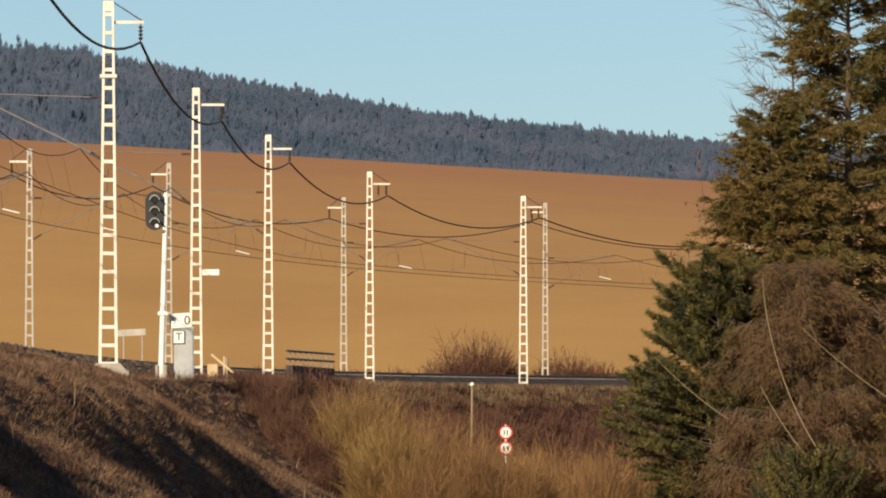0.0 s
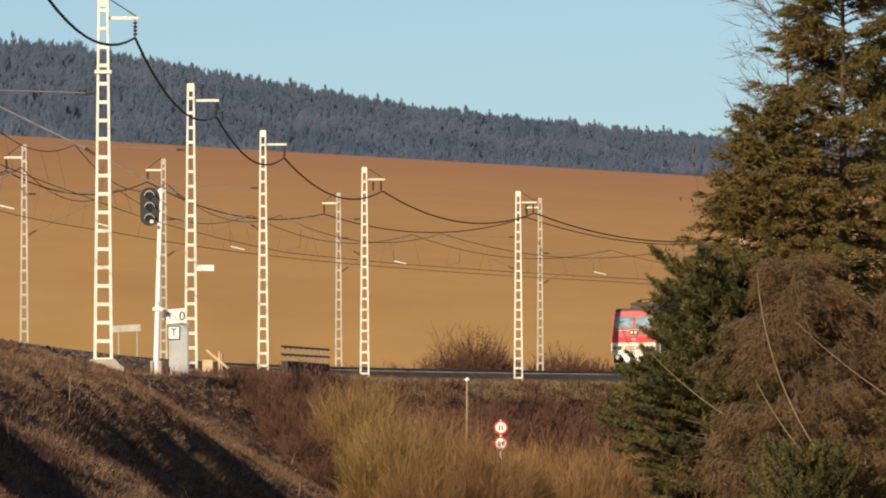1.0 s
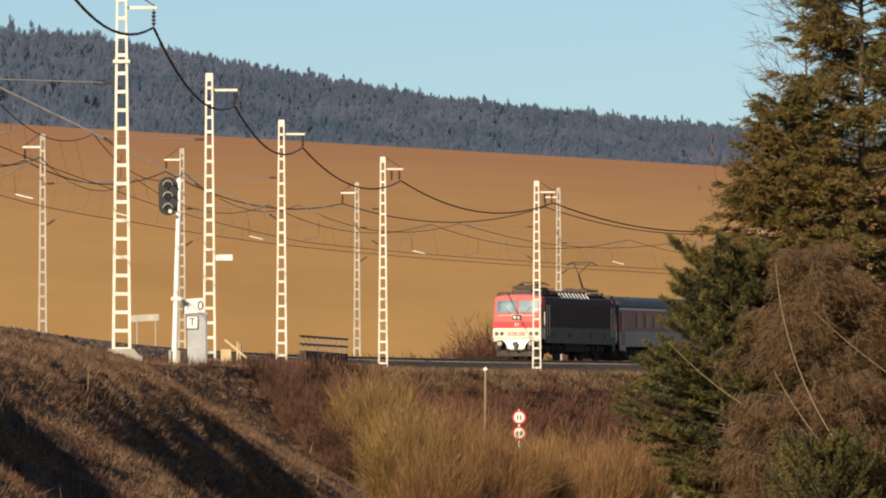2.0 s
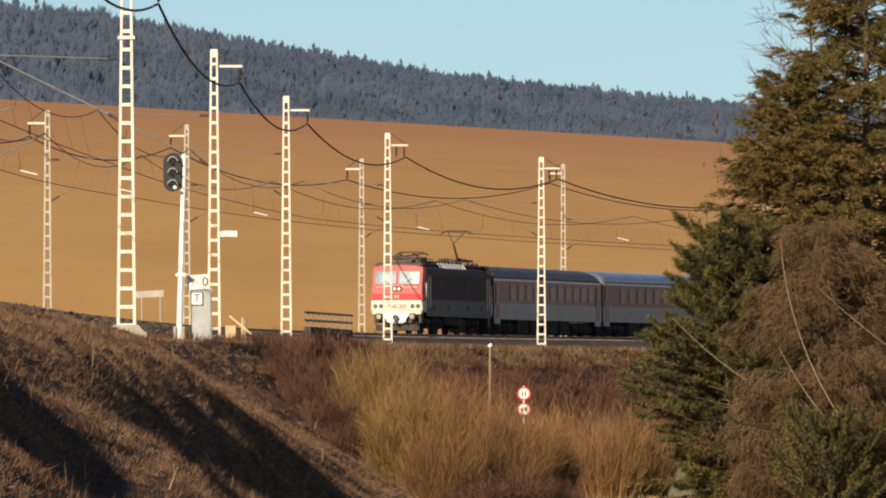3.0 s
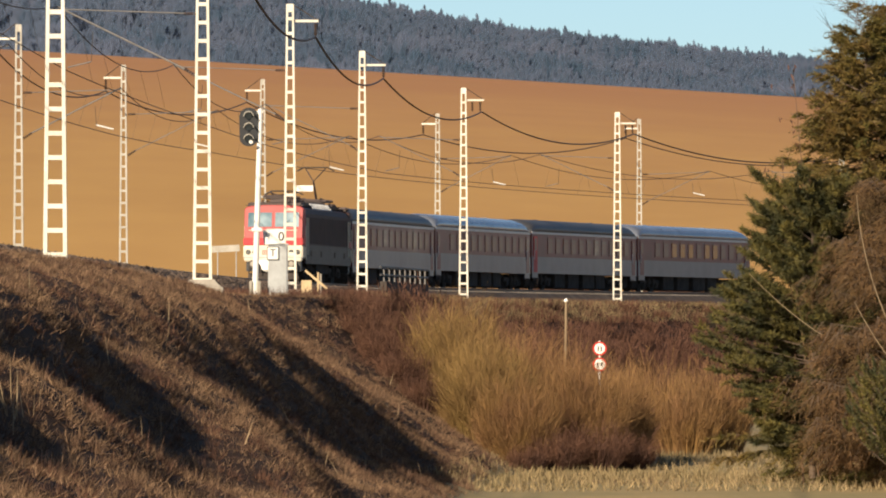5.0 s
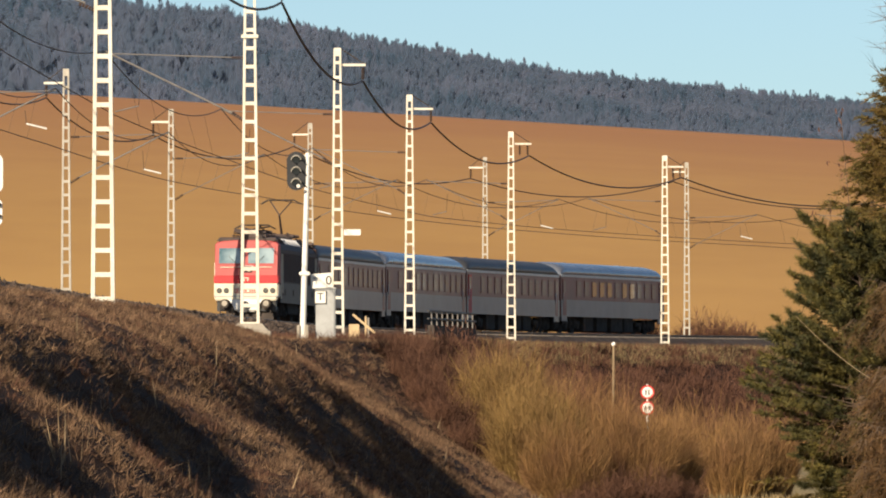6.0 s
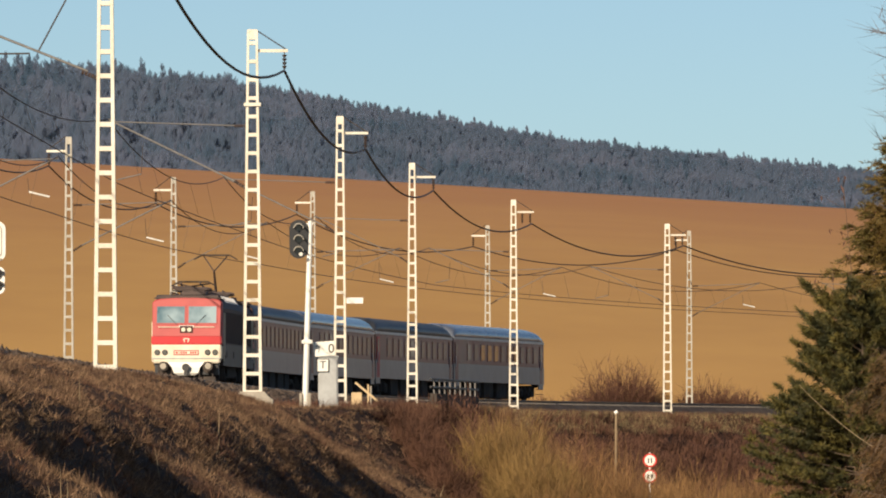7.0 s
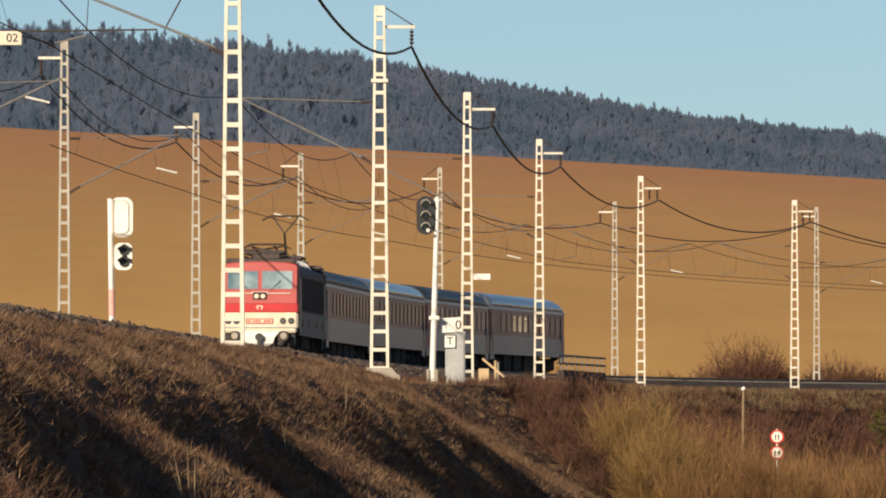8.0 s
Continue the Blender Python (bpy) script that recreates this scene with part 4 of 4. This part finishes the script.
def build_forest():
    """The wooded ridge: slender conifers and rounder bare broadleaves, each crown uneven and shaggy."""
    n = 15000
    y = 1700 + 1370 * RNG.random(n) ** 0.75
    u = RNG.uniform(-275, 275, n)
    x = u * y / 3000
    z = ground_z(x, y)
    near = 0.62 + 0.38 * y / 3000
    patch = np.sin(u * 0.045 + 1.3 * np.sin(y * 0.004)) + np.sin(u * 0.11 + y * 0.006)
    broad = RNG.random(n) < 0.35 + 0.18 * patch
    h = forest_height(u) * (1 + RNG.normal(0, 1, n) * (0.09 + 0.09 * smooth(-30, -150, u))).clip(0.7, 1.45) * near * np.where(broad, 0.9, 1.0)
    r = h * np.where(broad, RNG.uniform(0.22, 0.30, n), RNG.uniform(0.13, 0.20, n))
    # each crown is a spray of drooping boughs, wider below on conifers, round on broadleaves
    k = 42
    f = RNG.random((n, k)) ** 1.15
    wide = np.where(broad[:, None], np.sqrt(np.clip(1 - (2 * f - 0.9) ** 2, 0.05, 1)), 1.25 * (1.02 - f) ** 0.85)
    a, q = RNG.uniform(0, 6.283, (n, k)), np.sqrt(RNG.random((n, k)))
    c = np.stack([x[:, None] + np.cos(a) * q * wide * r[:, None], y[:, None] + np.sin(a) * q * wide * r[:, None], z[:, None] + h[:, None] * (0.12 + 0.86 * f)], -1)
    size = h[:, None] * (0.31 - 0.18 * f * ~broad[:, None]) * RNG.uniform(0.7, 1.2, (n, k))
    up = np.stack([np.cos(a) * 0.35, np.sin(a) * 0.35, np.ones_like(a)], -1) + RNG.normal(0, 0.25, (n, k, 3))
    up /= np.linalg.norm(up, axis=2, keepdims=True)
    side = np.stack([np.ones_like(a), RNG.normal(0, 0.5, (n, k)), RNG.normal(0, 0.3, (n, k))], -1)
    side /= np.linalg.norm(side, axis=2, keepdims=True)
    low, top = c - up * size[..., None] * 0.5, c + up * size[..., None] * 0.5
    mid = low + (top - low) * 0.4
    w = side * size[..., None] * 0.27
    V = np.stack([low, mid + w, top, mid - w], 2).reshape(-1, 3)
    me = bpy.data.meshes.new("forest")
    m = len(V)
    me.vertices.add(m)
    me.vertices.foreach_set("co", V.ravel())
    me.loops.add(m)
    me.loops.foreach_set("vertex_index", np.arange(m, dtype=np.int32))
    me.polygons.add(m // 4)
    me.polygons.foreach_set("loop_start", np.arange(0, m, 4, dtype=np.int32))
    me.polygons.foreach_set("use_smooth", [True] * (m // 4))
    me.update(calc_edges=True)
    # soft foliage: shading normals lean towards the open side of the slope
    nv = np.array((-0.25, -0.65, 0.5)) + RNG.normal(0, 0.08, (m, 3))
    nv /= np.linalg.norm(nv, axis=1, keepdims=True)
    me.normals_split_custom_set_from_vertices(nv.tolist())
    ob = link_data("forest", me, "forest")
    tagged(ob, "distant mixed forest of conifers and bare trees covering the ridge, tinted blue for haze", "forest", kind="stuff")


build_forest()


def build_bank_grass():
    """Dry tussocks on the railway bank, leaning downhill, over a thin matted cover."""
    n = 34000
    y = 62 + (262 - 62) * RNG.random(n) ** 1.5
    xy = np.column_stack([track_x(y) + 7.8 + 14.5 * RNG.random(n), y])
    p = on_ground(xy)
    p = p[p[:, 2] > 0.1]
    k = 9
    roots = np.repeat(p, k, 0) + RNG.normal(0, 0.09, (len(p) * k, 3)) * (1, 1, 0)
    size = np.repeat(RNG.uniform(0.05, 0.13, len(p)), k) * RNG.uniform(0.6, 1.2, len(roots))
    lean = RNG.normal(0, 0.7, (len(roots), 2)) + (0.15, -0.05)
    tips = roots + np.column_stack([lean * size[:, None], size * RNG.uniform(0.4, 1.0, len(roots))])
    roots[:, 2] -= 0.03
    ob = blade_mesh("bank_grass", roots, tips, RNG.uniform(0.007, 0.016, len(roots)), "dry_grass")
    tagged(ob, "matted dry brown grass on the railway bank", "grass", kind="stuff")

    def tussocks(name, count, keep, tall, material, label, blades):
        """Domed tufts: blades arch out from one root, the outer ones lying flatter."""
        y = 64 + (300 - 64) * RNG.random(count) ** 1.05
        xy = np.column_stack([track_x(y) + 8.2 + 14.0 * RNG.random(count), y])
        c = np.sin(xy[:, 0] * 1.3 + xy[:, 1] * 0.31) + np.sin(xy[:, 1] * 0.17 - xy[:, 0] * 0.9) + RNG.normal(0, 0.7, count)
        p = on_ground(xy)
        p = p[(p[:, 2] > 0.15) & keep(c)]
        m = len(p)
        big = RNG.uniform(0.55, 1.15, m) * tall * np.where(RNG.random(m) > 0.9, 1.75, 1.0) * (0.45 + 0.55 * smooth(9.5, 12.5, p[:, 0] - track_x(p[:, 1])))
        a, q = RNG.uniform(0, 6.283, (m, blades)), np.sqrt(RNG.random((m, blades)))
        out = np.stack([np.cos(a) * q, np.sin(a) * q, np.zeros_like(a)], -1) * big[:, None, None]
        roots = p[:, None] + out * 0.30 - (0, 0, 0.03)
        tips = p[:, None] + out * 0.95 + RNG.normal(0, 0.05, out.shape) + (0.05, -0.02, 0)
        tips[..., 2] += big[:, None] * (0.85 - 0.65 * q ** 1.6) * RNG.uniform(0.75, 1.15, q.shape) - 0.6 * 0.8 * out[..., 0]
        roots[..., 2] -= 0.6 * 0.3 * out[..., 0]
        ob = blade_mesh(name, roots.reshape(-1, 3), tips.reshape(-1, 3), RNG.uniform(0.007, 0.016, m * blades), material)
        tagged(ob, label, "grass", kind="stuff")

    tussocks("grass_tussocks", 28000, lambda c: c > -1.0, 0.18, "dry_grass", "domed tufts of dry tawny grass on the railway bank", 24)
    tussocks("dead_bracken", 7500, lambda c: c < -0.4, 0.22, "red_brush", "tangled reddish-brown dead weeds on the railway bank", 26)
    # a few tall dead stalks
    y = np.concatenate([RNG.uniform(97.5, 101, 11), RNG.uniform(100, 240, 40)])
    xy = np.column_stack([np.concatenate([RNG.uniform(-4.75, -4.3, 11), track_x(y[11:]) + RNG.uniform(10.5, 17, 40)]), y])
    p = on_ground(xy)
    tips = p + np.column_stack([RNG.normal(0, 0.12, (len(y), 2)), np.concatenate([RNG.uniform(0.45, 0.9, 11), RNG.uniform(0.25, 0.6, 40)])])
    ob = blade_mesh("dead_stalks", p, tips, np.full(len(y), 0.026), "pale_twig")
    tagged(ob, "tall pale dead stalks in the bank grass", "grass", kind="stuff")
    # coarser cover on the farther bank, down to the brushwood
    n = 44000
    y = RNG.uniform(255, 475, n)
    p = on_ground(np.column_stack([track_x(y) + RNG.uniform(7.6, 22, n), y]))
    p = np.repeat(p[p[:, 2] > 0.1], 4, 0) + RNG.normal(0, 0.12, (np.sum(p[:, 2] > 0.1) * 4, 3)) * (1, 1, 0)
    tips = p + np.column_stack([RNG.normal(0, 0.14, (len(p), 2)), RNG.uniform(0.12, 0.42, len(p))])
    ob = blade_mesh("far_bank_grass", p, tips, RNG.uniform(0.014, 0.032, len(p)), "brush")
    tagged(ob, "dry brown grass along the farther railway bank", "grass", kind="stuff")
    n = 15000
    y = RNG.uniform(330, 480, n)
    p = on_ground(np.column_stack([track_x(y) + RNG.uniform(8.4, 10.9, n), y]))
    tips = p + np.column_stack([RNG.normal(0, 0.12, (n, 2)), RNG.uniform(0.12, 0.38, n)])
    ob = blade_mesh("shoulder_grass", p, tips, RNG.uniform(0.02, 0.05, n), "meadow_straw")
    tagged(ob, "pale straw grass along the shoulder of the track", "grass", kind="stuff")
    # meadow grass below
    n = 22000
    xy = np.column_stack([RNG.uniform(-2, 19, n), RNG.uniform(196, 262, n)])
    p = on_ground(xy)
    p = p[p[:, 2] < 0.5]
    s = RNG.uniform(0.08, 0.28, len(p))
    tips = p + np.column_stack([RNG.normal(0, 0.08, (len(p), 2)), s])
    ob = blade_mesh("meadow_grass", p, tips, RNG.uniform(0.02, 0.05, len(p)), "meadow_straw")
    tagged(ob, "short dry straw-coloured meadow grass", "grass", kind="stuff")


build_bank_grass()


def shrub(name, x, y, r, h, shoots, material, label, upright=0.75, category="shrub", group="", z=None, width=0.018, twigs=4, seed=0, dome=0.45, wild=0.35):
    """A many-stemmed bush: shoots fan out from the stool to a domed top, each with side twigs."""
    rng = np.random.default_rng(seed + 11)
    z = float(ground_z(np.array([x]), np.array([y]))[0]) if z is None else z
    t = empty(name, pose(x, y, z), label, category, group)
    a, q = rng.uniform(0, 6.283, shoots), np.sqrt(rng.random(shoots))
    root = np.column_stack([np.cos(a) * q * r * 0.45, np.sin(a) * q * r * 0.45, np.full(shoots, -0.05)])
    length = h * rng.uniform(0.45, 1.0, shoots) ** 0.7 * (1 - dome * q ** 2.5) * (1 + 0.08 * np.sin(a * 3 + seed))
    out = q * (1 - upright) * 1.6 + rng.normal(0, 0.09, shoots)
    d = np.column_stack([np.cos(a) * out, np.sin(a) * out, np.ones(shoots)])
    d /= np.linalg.norm(d, axis=1, keepdims=True)
    tip = root + d * length[:, None]
    stems = blade_mesh("woody_base", root, tip, rng.uniform(0.6, 1.3, shoots) * width * 1.7, material, t, seed=seed)
    f = rng.uniform(0.25, 0.97, (shoots, twigs, 1)) ** 0.8
    r0 = (root[:, None] + (tip - root)[:, None] * f).reshape(-1, 3)
    dd = np.repeat(d, twigs, 0) + rng.normal(0, wild, (shoots * twigs, 3))
    r1 = r0 + dd * (rng.uniform(0.08, 0.22, (len(r0), 1)) * h * 0.7)
    ob = blade_mesh("twig_crown", r0, r1, rng.uniform(0.6, 1.2, len(r0)) * width * 1.25, material, t, seed=seed + 1)
    stems["kind"] = ob["kind"] = "stuff"
    return t


def build_shrubs():
    g = "willow bushes"
    for i, (x, y, r, h) in enumerate(((2.7, 238, 1.8, 3.5), (4.0, 242, 2.3, 4.0), (5.4, 239, 2.0, 3.6), (1.9, 243, 1.6, 3.6), (3.6, 236.5, 1.5, 2.9), (6.6, 243, 1.5, 2.9))):
        shrub("willow_bush", x, y, r, h, 1900, "willow_green" if i in (0, 3) else "willow", "dense leafless willow bush with yellow-green shoots" if i in (0, 3) else "dense leafless willow bush with ochre shoots", 0.72, "shrub", g, width=0.0095, twigs=9, seed=i, wild=0.6, dome=0.55)
    for i, (x, y, r, h) in enumerate(((8.3, 262, 2.2, 3.4), (10.3, 265, 2.2, 3.2), (9.2, 258, 1.8, 2.6), (7.4, 270, 2.2, 3.2))):
        shrub("willow_bush", x, y, r, h, 1200, "willow", "leafless ochre willow bush in dry meadow", 0.78, "shrub", g, width=0.013, twigs=7, seed=20 + i)
    # low brush at the foot of the willows
    for i, (x, y, r, h) in enumerate(((4.8, 235.6, 1.1, 1.5), (5.9, 236.2, 1.1, 1.7), (6.9, 237.4, 1.0, 1.3), (3.9, 235.0, 0.9, 0.9))):
        shrub("brushwood", x, y, r, h, 420, "red_brush", "low greyish-brown brush at the foot of the willows", 0.55, "shrub", "brushwood on the bank", width=0.011, twigs=8, seed=80 + i, wild=0.7)
    # reddish brush on the bank beside the willows
    for i, (x, y, r, h) in enumerate(((-1.3, 250, 1.2, 1.3), (-0.7, 247, 1.2, 1.6), (-0.2, 244, 1.1, 1.7), (0.3, 241, 1.0, 1.5), (0.3, 248, 1.3, 1.8), (0.9, 252, 1.4, 1.7), (-0.3, 254, 1.3, 1.4), (1.0, 245, 1.1, 1.9), (0.9, 238.5, 0.9, 1.3), (2.2, 254, 1.5, 2.0))):
        shrub("brushwood", x, y, r, h, 520, "red_brush", "reddish-brown leafless brush beside the willows", 0.62, "shrub", "brushwood on the bank", width=0.010, twigs=8, seed=60 + i, wild=0.6)
    # brown brush over the farther bank
    rng = np.random.default_rng(5)
    k = 0
    for y in np.arange(246, 470, 5.5):
        for e in (10.6, 12.6, 14.8, 17.5, 20.5):
            yy = y + rng.uniform(-2.5, 2.5)
            x = float(track_x(yy)) + e + rng.uniform(-0.9, 0.9)
            if yy < 318 and e < 14:
                continue
            h = rng.uniform(0.9, 1.5) + 0.12 * (e - 10)
            if e < 14:
                h *= 0.55
            shrub("brushwood", x, yy, 1.7, h, 150, "brush", "low tangled brown brushwood on the bank", 0.6, "shrub", "brushwood on the bank", width=0.022, twigs=5, seed=100 + k)
            k += 1
    for i, (x, y, r, h) in enumerate(((11.5, 530, 2.1, 5.0), (13.2, 532, 1.7, 3.3), (9.4, 531, 1.7, 3.1), (6.5, 530, 1.8, 2.4), (17.4, 534, 2.2, 3.6), (4.2, 529, 1.7, 2.4), (19.6, 536, 1.8, 2.8), (3.0, 526, 1.4, 1.2), (5.4, 527, 1.4, 1.3), (7.8, 526, 1.5, 1.6), (10.0, 527, 1.6, 1.9), (12.6, 527, 1.5, 1.7), (15.4, 529, 1.5, 1.5), (18.8, 530, 1.5, 1.6), (22.4, 533, 1.5, 1.5))):
        shrub("hedge_bush", x, y, r, h, int(230 * r), "brush", "leafless brown hedge bush at the field's edge", 0.5, "shrub", "hedge bushes", width=0.032, twigs=9, seed=300 + i, wild=0.65)


build_shrubs()


def conifer(name, x, y, h, r, material, label, limbs=300, boughs=22, sprays=22, bough=0.55, spray=0.11, width=0.03, low=0.04, droop=0.25, hang=-0.25, ragged=0.35, seed=0, leaf="leaf", taper=0.8, splay=0.75, inner=0.25, profile=None, fluff=0.55):
    """A trunk with limbs; each limb carries boughs, and each bough is a brush of short sprays, with gaps between them."""
    rng = np.random.default_rng(seed)
    z = float(ground_z(np.array([x]), np.array([y]))[0])
    t = empty(name, pose(x, y, z), label, "tree")
    part("trunk", rod(B(), (0, 0, -0.2), (0, 0, h * 0.97), h * 0.014, 0.02, 10), "bark", t, "rough brown trunk")
    n = limbs
    zz = h * (low + (0.985 - low) * rng.random(n))
    a = rng.uniform(0, 6.283, n)
    reach = np.minimum(r * (1 - (zz / h)) ** taper, r * 0.8) * rng.uniform(1 - ragged, 1.12, n) + 0.3
    if profile:
        reach = np.interp(zz, *profile) * rng.uniform(1 - ragged, 1.1, n)
    d = np.column_stack([np.cos(a), np.sin(a), -droop + 0.75 * (zz / h) ** 2 + rng.normal(0, 0.10, n)])
    root = np.column_stack([np.zeros(n), np.zeros(n), zz])
    tip = root + d * reach[:, None]
    tip[:, 2] += 0.12 * reach
    blade_mesh("limbwork", root, tip, np.full(n, 0.05), "bark", t, seed=seed)["kind"] = "stuff"
    # boughs crowd towards the end of each limb and sweep outwards to both sides
    f = 1 - (1 - inner) * rng.random((n, boughs, 1)) ** 1.3
    f = np.where(np.arange(boughs)[None, :, None] == 0, 1.0, f)
    c = root[:, None] + (tip - root)[:, None] * f
    side = np.stack([-d[:, 1], d[:, 0], np.zeros(n)], -1)[:, None] * rng.normal(0, splay, (n, boughs, 1))
    side = side * np.where(np.arange(boughs)[None, :, None] == 0, 0.1, 1)
    axis = d[:, None] * 0.8 + side + rng.normal(0, 0.16, (n, boughs, 3)) + (0, 0, hang)
    axis /= np.linalg.norm(axis, axis=2, keepdims=True)
    length = np.minimum(bough * rng.uniform(0.5, 1.15, (n, boughs, 1)), 0.25 + reach[:, None, None] * 0.6)
    blade_mesh("boughwork", c.reshape(-1, 3), (c + axis * length).reshape(-1, 3), np.full(n * boughs, 0.014), "bark", t, seed=seed + 2)["kind"] = "stuff"
    along = rng.uniform(0.05, 1.0, (n, boughs, sprays, 1))
    r0 = c[:, :, None] + axis[:, :, None] * length[:, :, None] * along
    r0[..., 2] -= (along[..., 0] ** 2) * length[:, :, None, 0] * 0.15 * (1 if hang < 0 else -1)
    dd = axis[:, :, None] * 0.75 + rng.normal(0, fluff, r0.shape) * (1, 1, 0.8)
    dd /= np.linalg.norm(dd, axis=3, keepdims=True)
    r1 = r0 + dd * spray * rng.uniform(0.6, 1.2, along.shape) * (1.15 - 0.4 * along)
    r0, r1 = r0.reshape(-1, 3), r1.reshape(-1, 3)
    blade_mesh("crown", r0, r1, rng.uniform(0.6, 1.2, len(r0)) * width, material, t, "ragged crown with gaps between the boughs", seed=seed + 1, shape=leaf)
    return t


def birch_top(x, y, h):
    """A slender birch of which the bare upper twigs stand clear of the spruce."""
    rng = np.random.default_rng(77)
    t = empty("bare_birch", pose(x, y, 0), "slender bare birch rising beside the spruce top", "tree")
    part("trunk", rod(B(), (0.9, 0, -0.2), (0.1, 0, h), 0.09, 0.015, 8), "bark", t, "thin brown trunk")
    n = 40
    f = rng.uniform(0.66, 1.0, n)
    root = np.column_stack([0.9 - 0.8 * f, np.zeros(n), h * f])
    a = rng.uniform(2.3, 4.0, n)
    d = np.column_stack([np.cos(a), np.sin(a) * 0.6, rng.uniform(0.2, 1.1, n)])
    tip = root + d * rng.uniform(0.8, 1.9, (n, 1))
    blade_mesh("limbwork", root, tip, np.full(n, 0.022), "twig", t, seed=1)["kind"] = "stuff"
    g = rng.uniform(0.2, 1.0, (n, 16, 1))
    r0 = (root[:, None] + (tip - root)[:, None] * g).reshape(-1, 3)
    r1 = r0 + (np.repeat(d, 16, 0) + rng.normal(0, 0.6, (n * 16, 3))) * rng.uniform(0.15, 0.5, (n * 16, 1))
    blade_mesh("twig_crown", r0, r1, np.full(len(r0), 0.018), "twig", t, seed=2)["kind"] = "stuff"


def sapling(x, y, lean, h, seed, label):
    """A thin bare stem that pokes out of the thicket, with a few withered leaves left on it."""
    rng = np.random.default_rng(seed)
    t = empty("bare_sapling", pose(x, y, 0), label, "sapling", "bare saplings")
    part("stem", rod(B(), (0, 0, -0.1), (lean, 0, h), 0.03, 0.006, 5), "twig", t)
    n = 14
    f = rng.uniform(0.72, 1.0, n)
    root = np.column_stack([lean * f, np.zeros(n), h * f])
    tip = root + np.column_stack([rng.normal(-0.1, 0.22, n), rng.normal(0, 0.2, n), rng.uniform(0.1, 0.5, n)])
    blade_mesh("twig_crown", root, tip, np.full(n, 0.014), "twig", t, seed=seed)["kind"] = "stuff"
    g = rng.uniform(0.3, 1.0, (n, 2, 1))
    r0 = (root[:, None] + (tip - root)[:, None] * g).reshape(-1, 3)
    r1 = r0 + rng.normal(0, 0.05, r0.shape) - (0, 0, 0.10)
    blade_mesh("withered_leaves", r0, r1, np.full(len(r0), 0.05), "brush", t, "few withered brown leaves", seed=seed + 1, shape="leaf")["kind"] = "stuff"


def build_trees():
    conifer("spruce_tree", 11.85, 205, 11.3, 3.7, "spruce", "shorter olive-green spruce beside the tall one", 400, 18, 30, 0.5, 0.17, 0.026, seed=14, leaf="blade")
    conifer("spruce_tree", 13.9, 207, 16.4, 4.6, "spruce", "tall ragged olive-green spruce at the meadow's edge", 560, 18, 30, 0.5, 0.17, 0.026, seed=3, leaf="blade")
    conifer("spruce_tree", 17.2, 213, 18.5, 6.6, "spruce", "taller dark spruce behind the first one", 480, 18, 16, 0.6, 0.22, 0.05, seed=4, leaf="blade")
    conifer("pine_tree", 10.4, 203, 7.0, 3.4, "pine", "young bushy green pine in front of the spruce", 330, 22, 40, 0.26, 0.18, 0.024, 0.10, 0.0, 0.35, 0.35, 5, "blade", 0.42, 0.9, 0.2, fluff=0.85,
            profile=([0.6, 1.3, 2.2, 3.0, 4.0, 5.0, 6.4, 7.0], [0.9, 1.45, 2.4, 3.05, 2.2, 1.55, 1.35, 0.4]))
    conifer("juniper_shrub", 12.3, 197, 1.9, 1.4, "pine", "small green conifer shrub in the meadow grass", 120, 9, 40, 0.34, 0.11, 0.03, 0.02, -0.6, 0.8, 0.3, 6, "blade", 0.4)
    conifer("dry_larch", 12.3, 200.5, 7.4, 2.9, "larch", "bare brown larch tangled before the spruce", 210, 28, 10, 0.75, 0.30, 0.014, 0.1, 0.1, -1.1, 0.45, 8, "blade", 0.6, 0.8)
    conifer("dry_larch", 14.3, 201.5, 6.6, 2.6, "larch", "bare brown larch tangled before the spruce", 170, 26, 10, 0.75, 0.30, 0.014, 0.1, 0.15, -1.1, 0.45, 9, "blade", 0.6, 0.8)
    conifer("spruce_tree", 16.4, 200, 7.6, 4.2, "spruce", "small dense spruce in front of the tall ones", 200, 18, 26, 0.5, 0.17, 0.03, seed=12, leaf="blade")
    sapling(10.9, 203.6, -0.95, 10.4, 1, "thin bare sapling with withered leaves beside the spruce")
    sapling(10.2, 203.2, -0.55, 8.3, 2, "short bare sapling with withered leaves above the pine")
    sapling(10.6, 203.0, -0.9, 7.6, 3, "short bare sapling with withered leaves above the pine")
    birch_top(12.4, 209, 14.6)
    # long pale bare branches
    for i, (p, q, s) in enumerate((((11.24, 198.5, 7.2), (11.4, 198.2, 4.4), (13.2, 197.8, 2.1)), ((12.2, 198.6, 6.0), (13.2, 198.3, 5.0), (14.4, 198.0, 4.2)), ((8.64, 199, 5.3), (9.6, 198.8, 4.3), (10.4, 198.6, 3.8)), ((11.2, 198.8, 4.6), (11.9, 198.4, 3.2), (12.9, 198.2, 2.2)))):
        pts = [Vector(p) * (1 - u) ** 2 + Vector(q) * 2 * u * (1 - u) + Vector(s) * u * u for u in np.linspace(0, 1, 14)]
        bm = loft(B(), [[m + Vector((math.cos(k * 1.2566) * r, math.sin(k * 1.2566) * r, 0)) for k in range(5)] for m, r in zip(pts, np.linspace(0.008, 0.019, 14))])
        tagged(link_mesh("bare_branch", bm, "pale_twig"), "long pale bare branch hanging in the thicket", "branch", "bare branches")


build_trees()


motions()
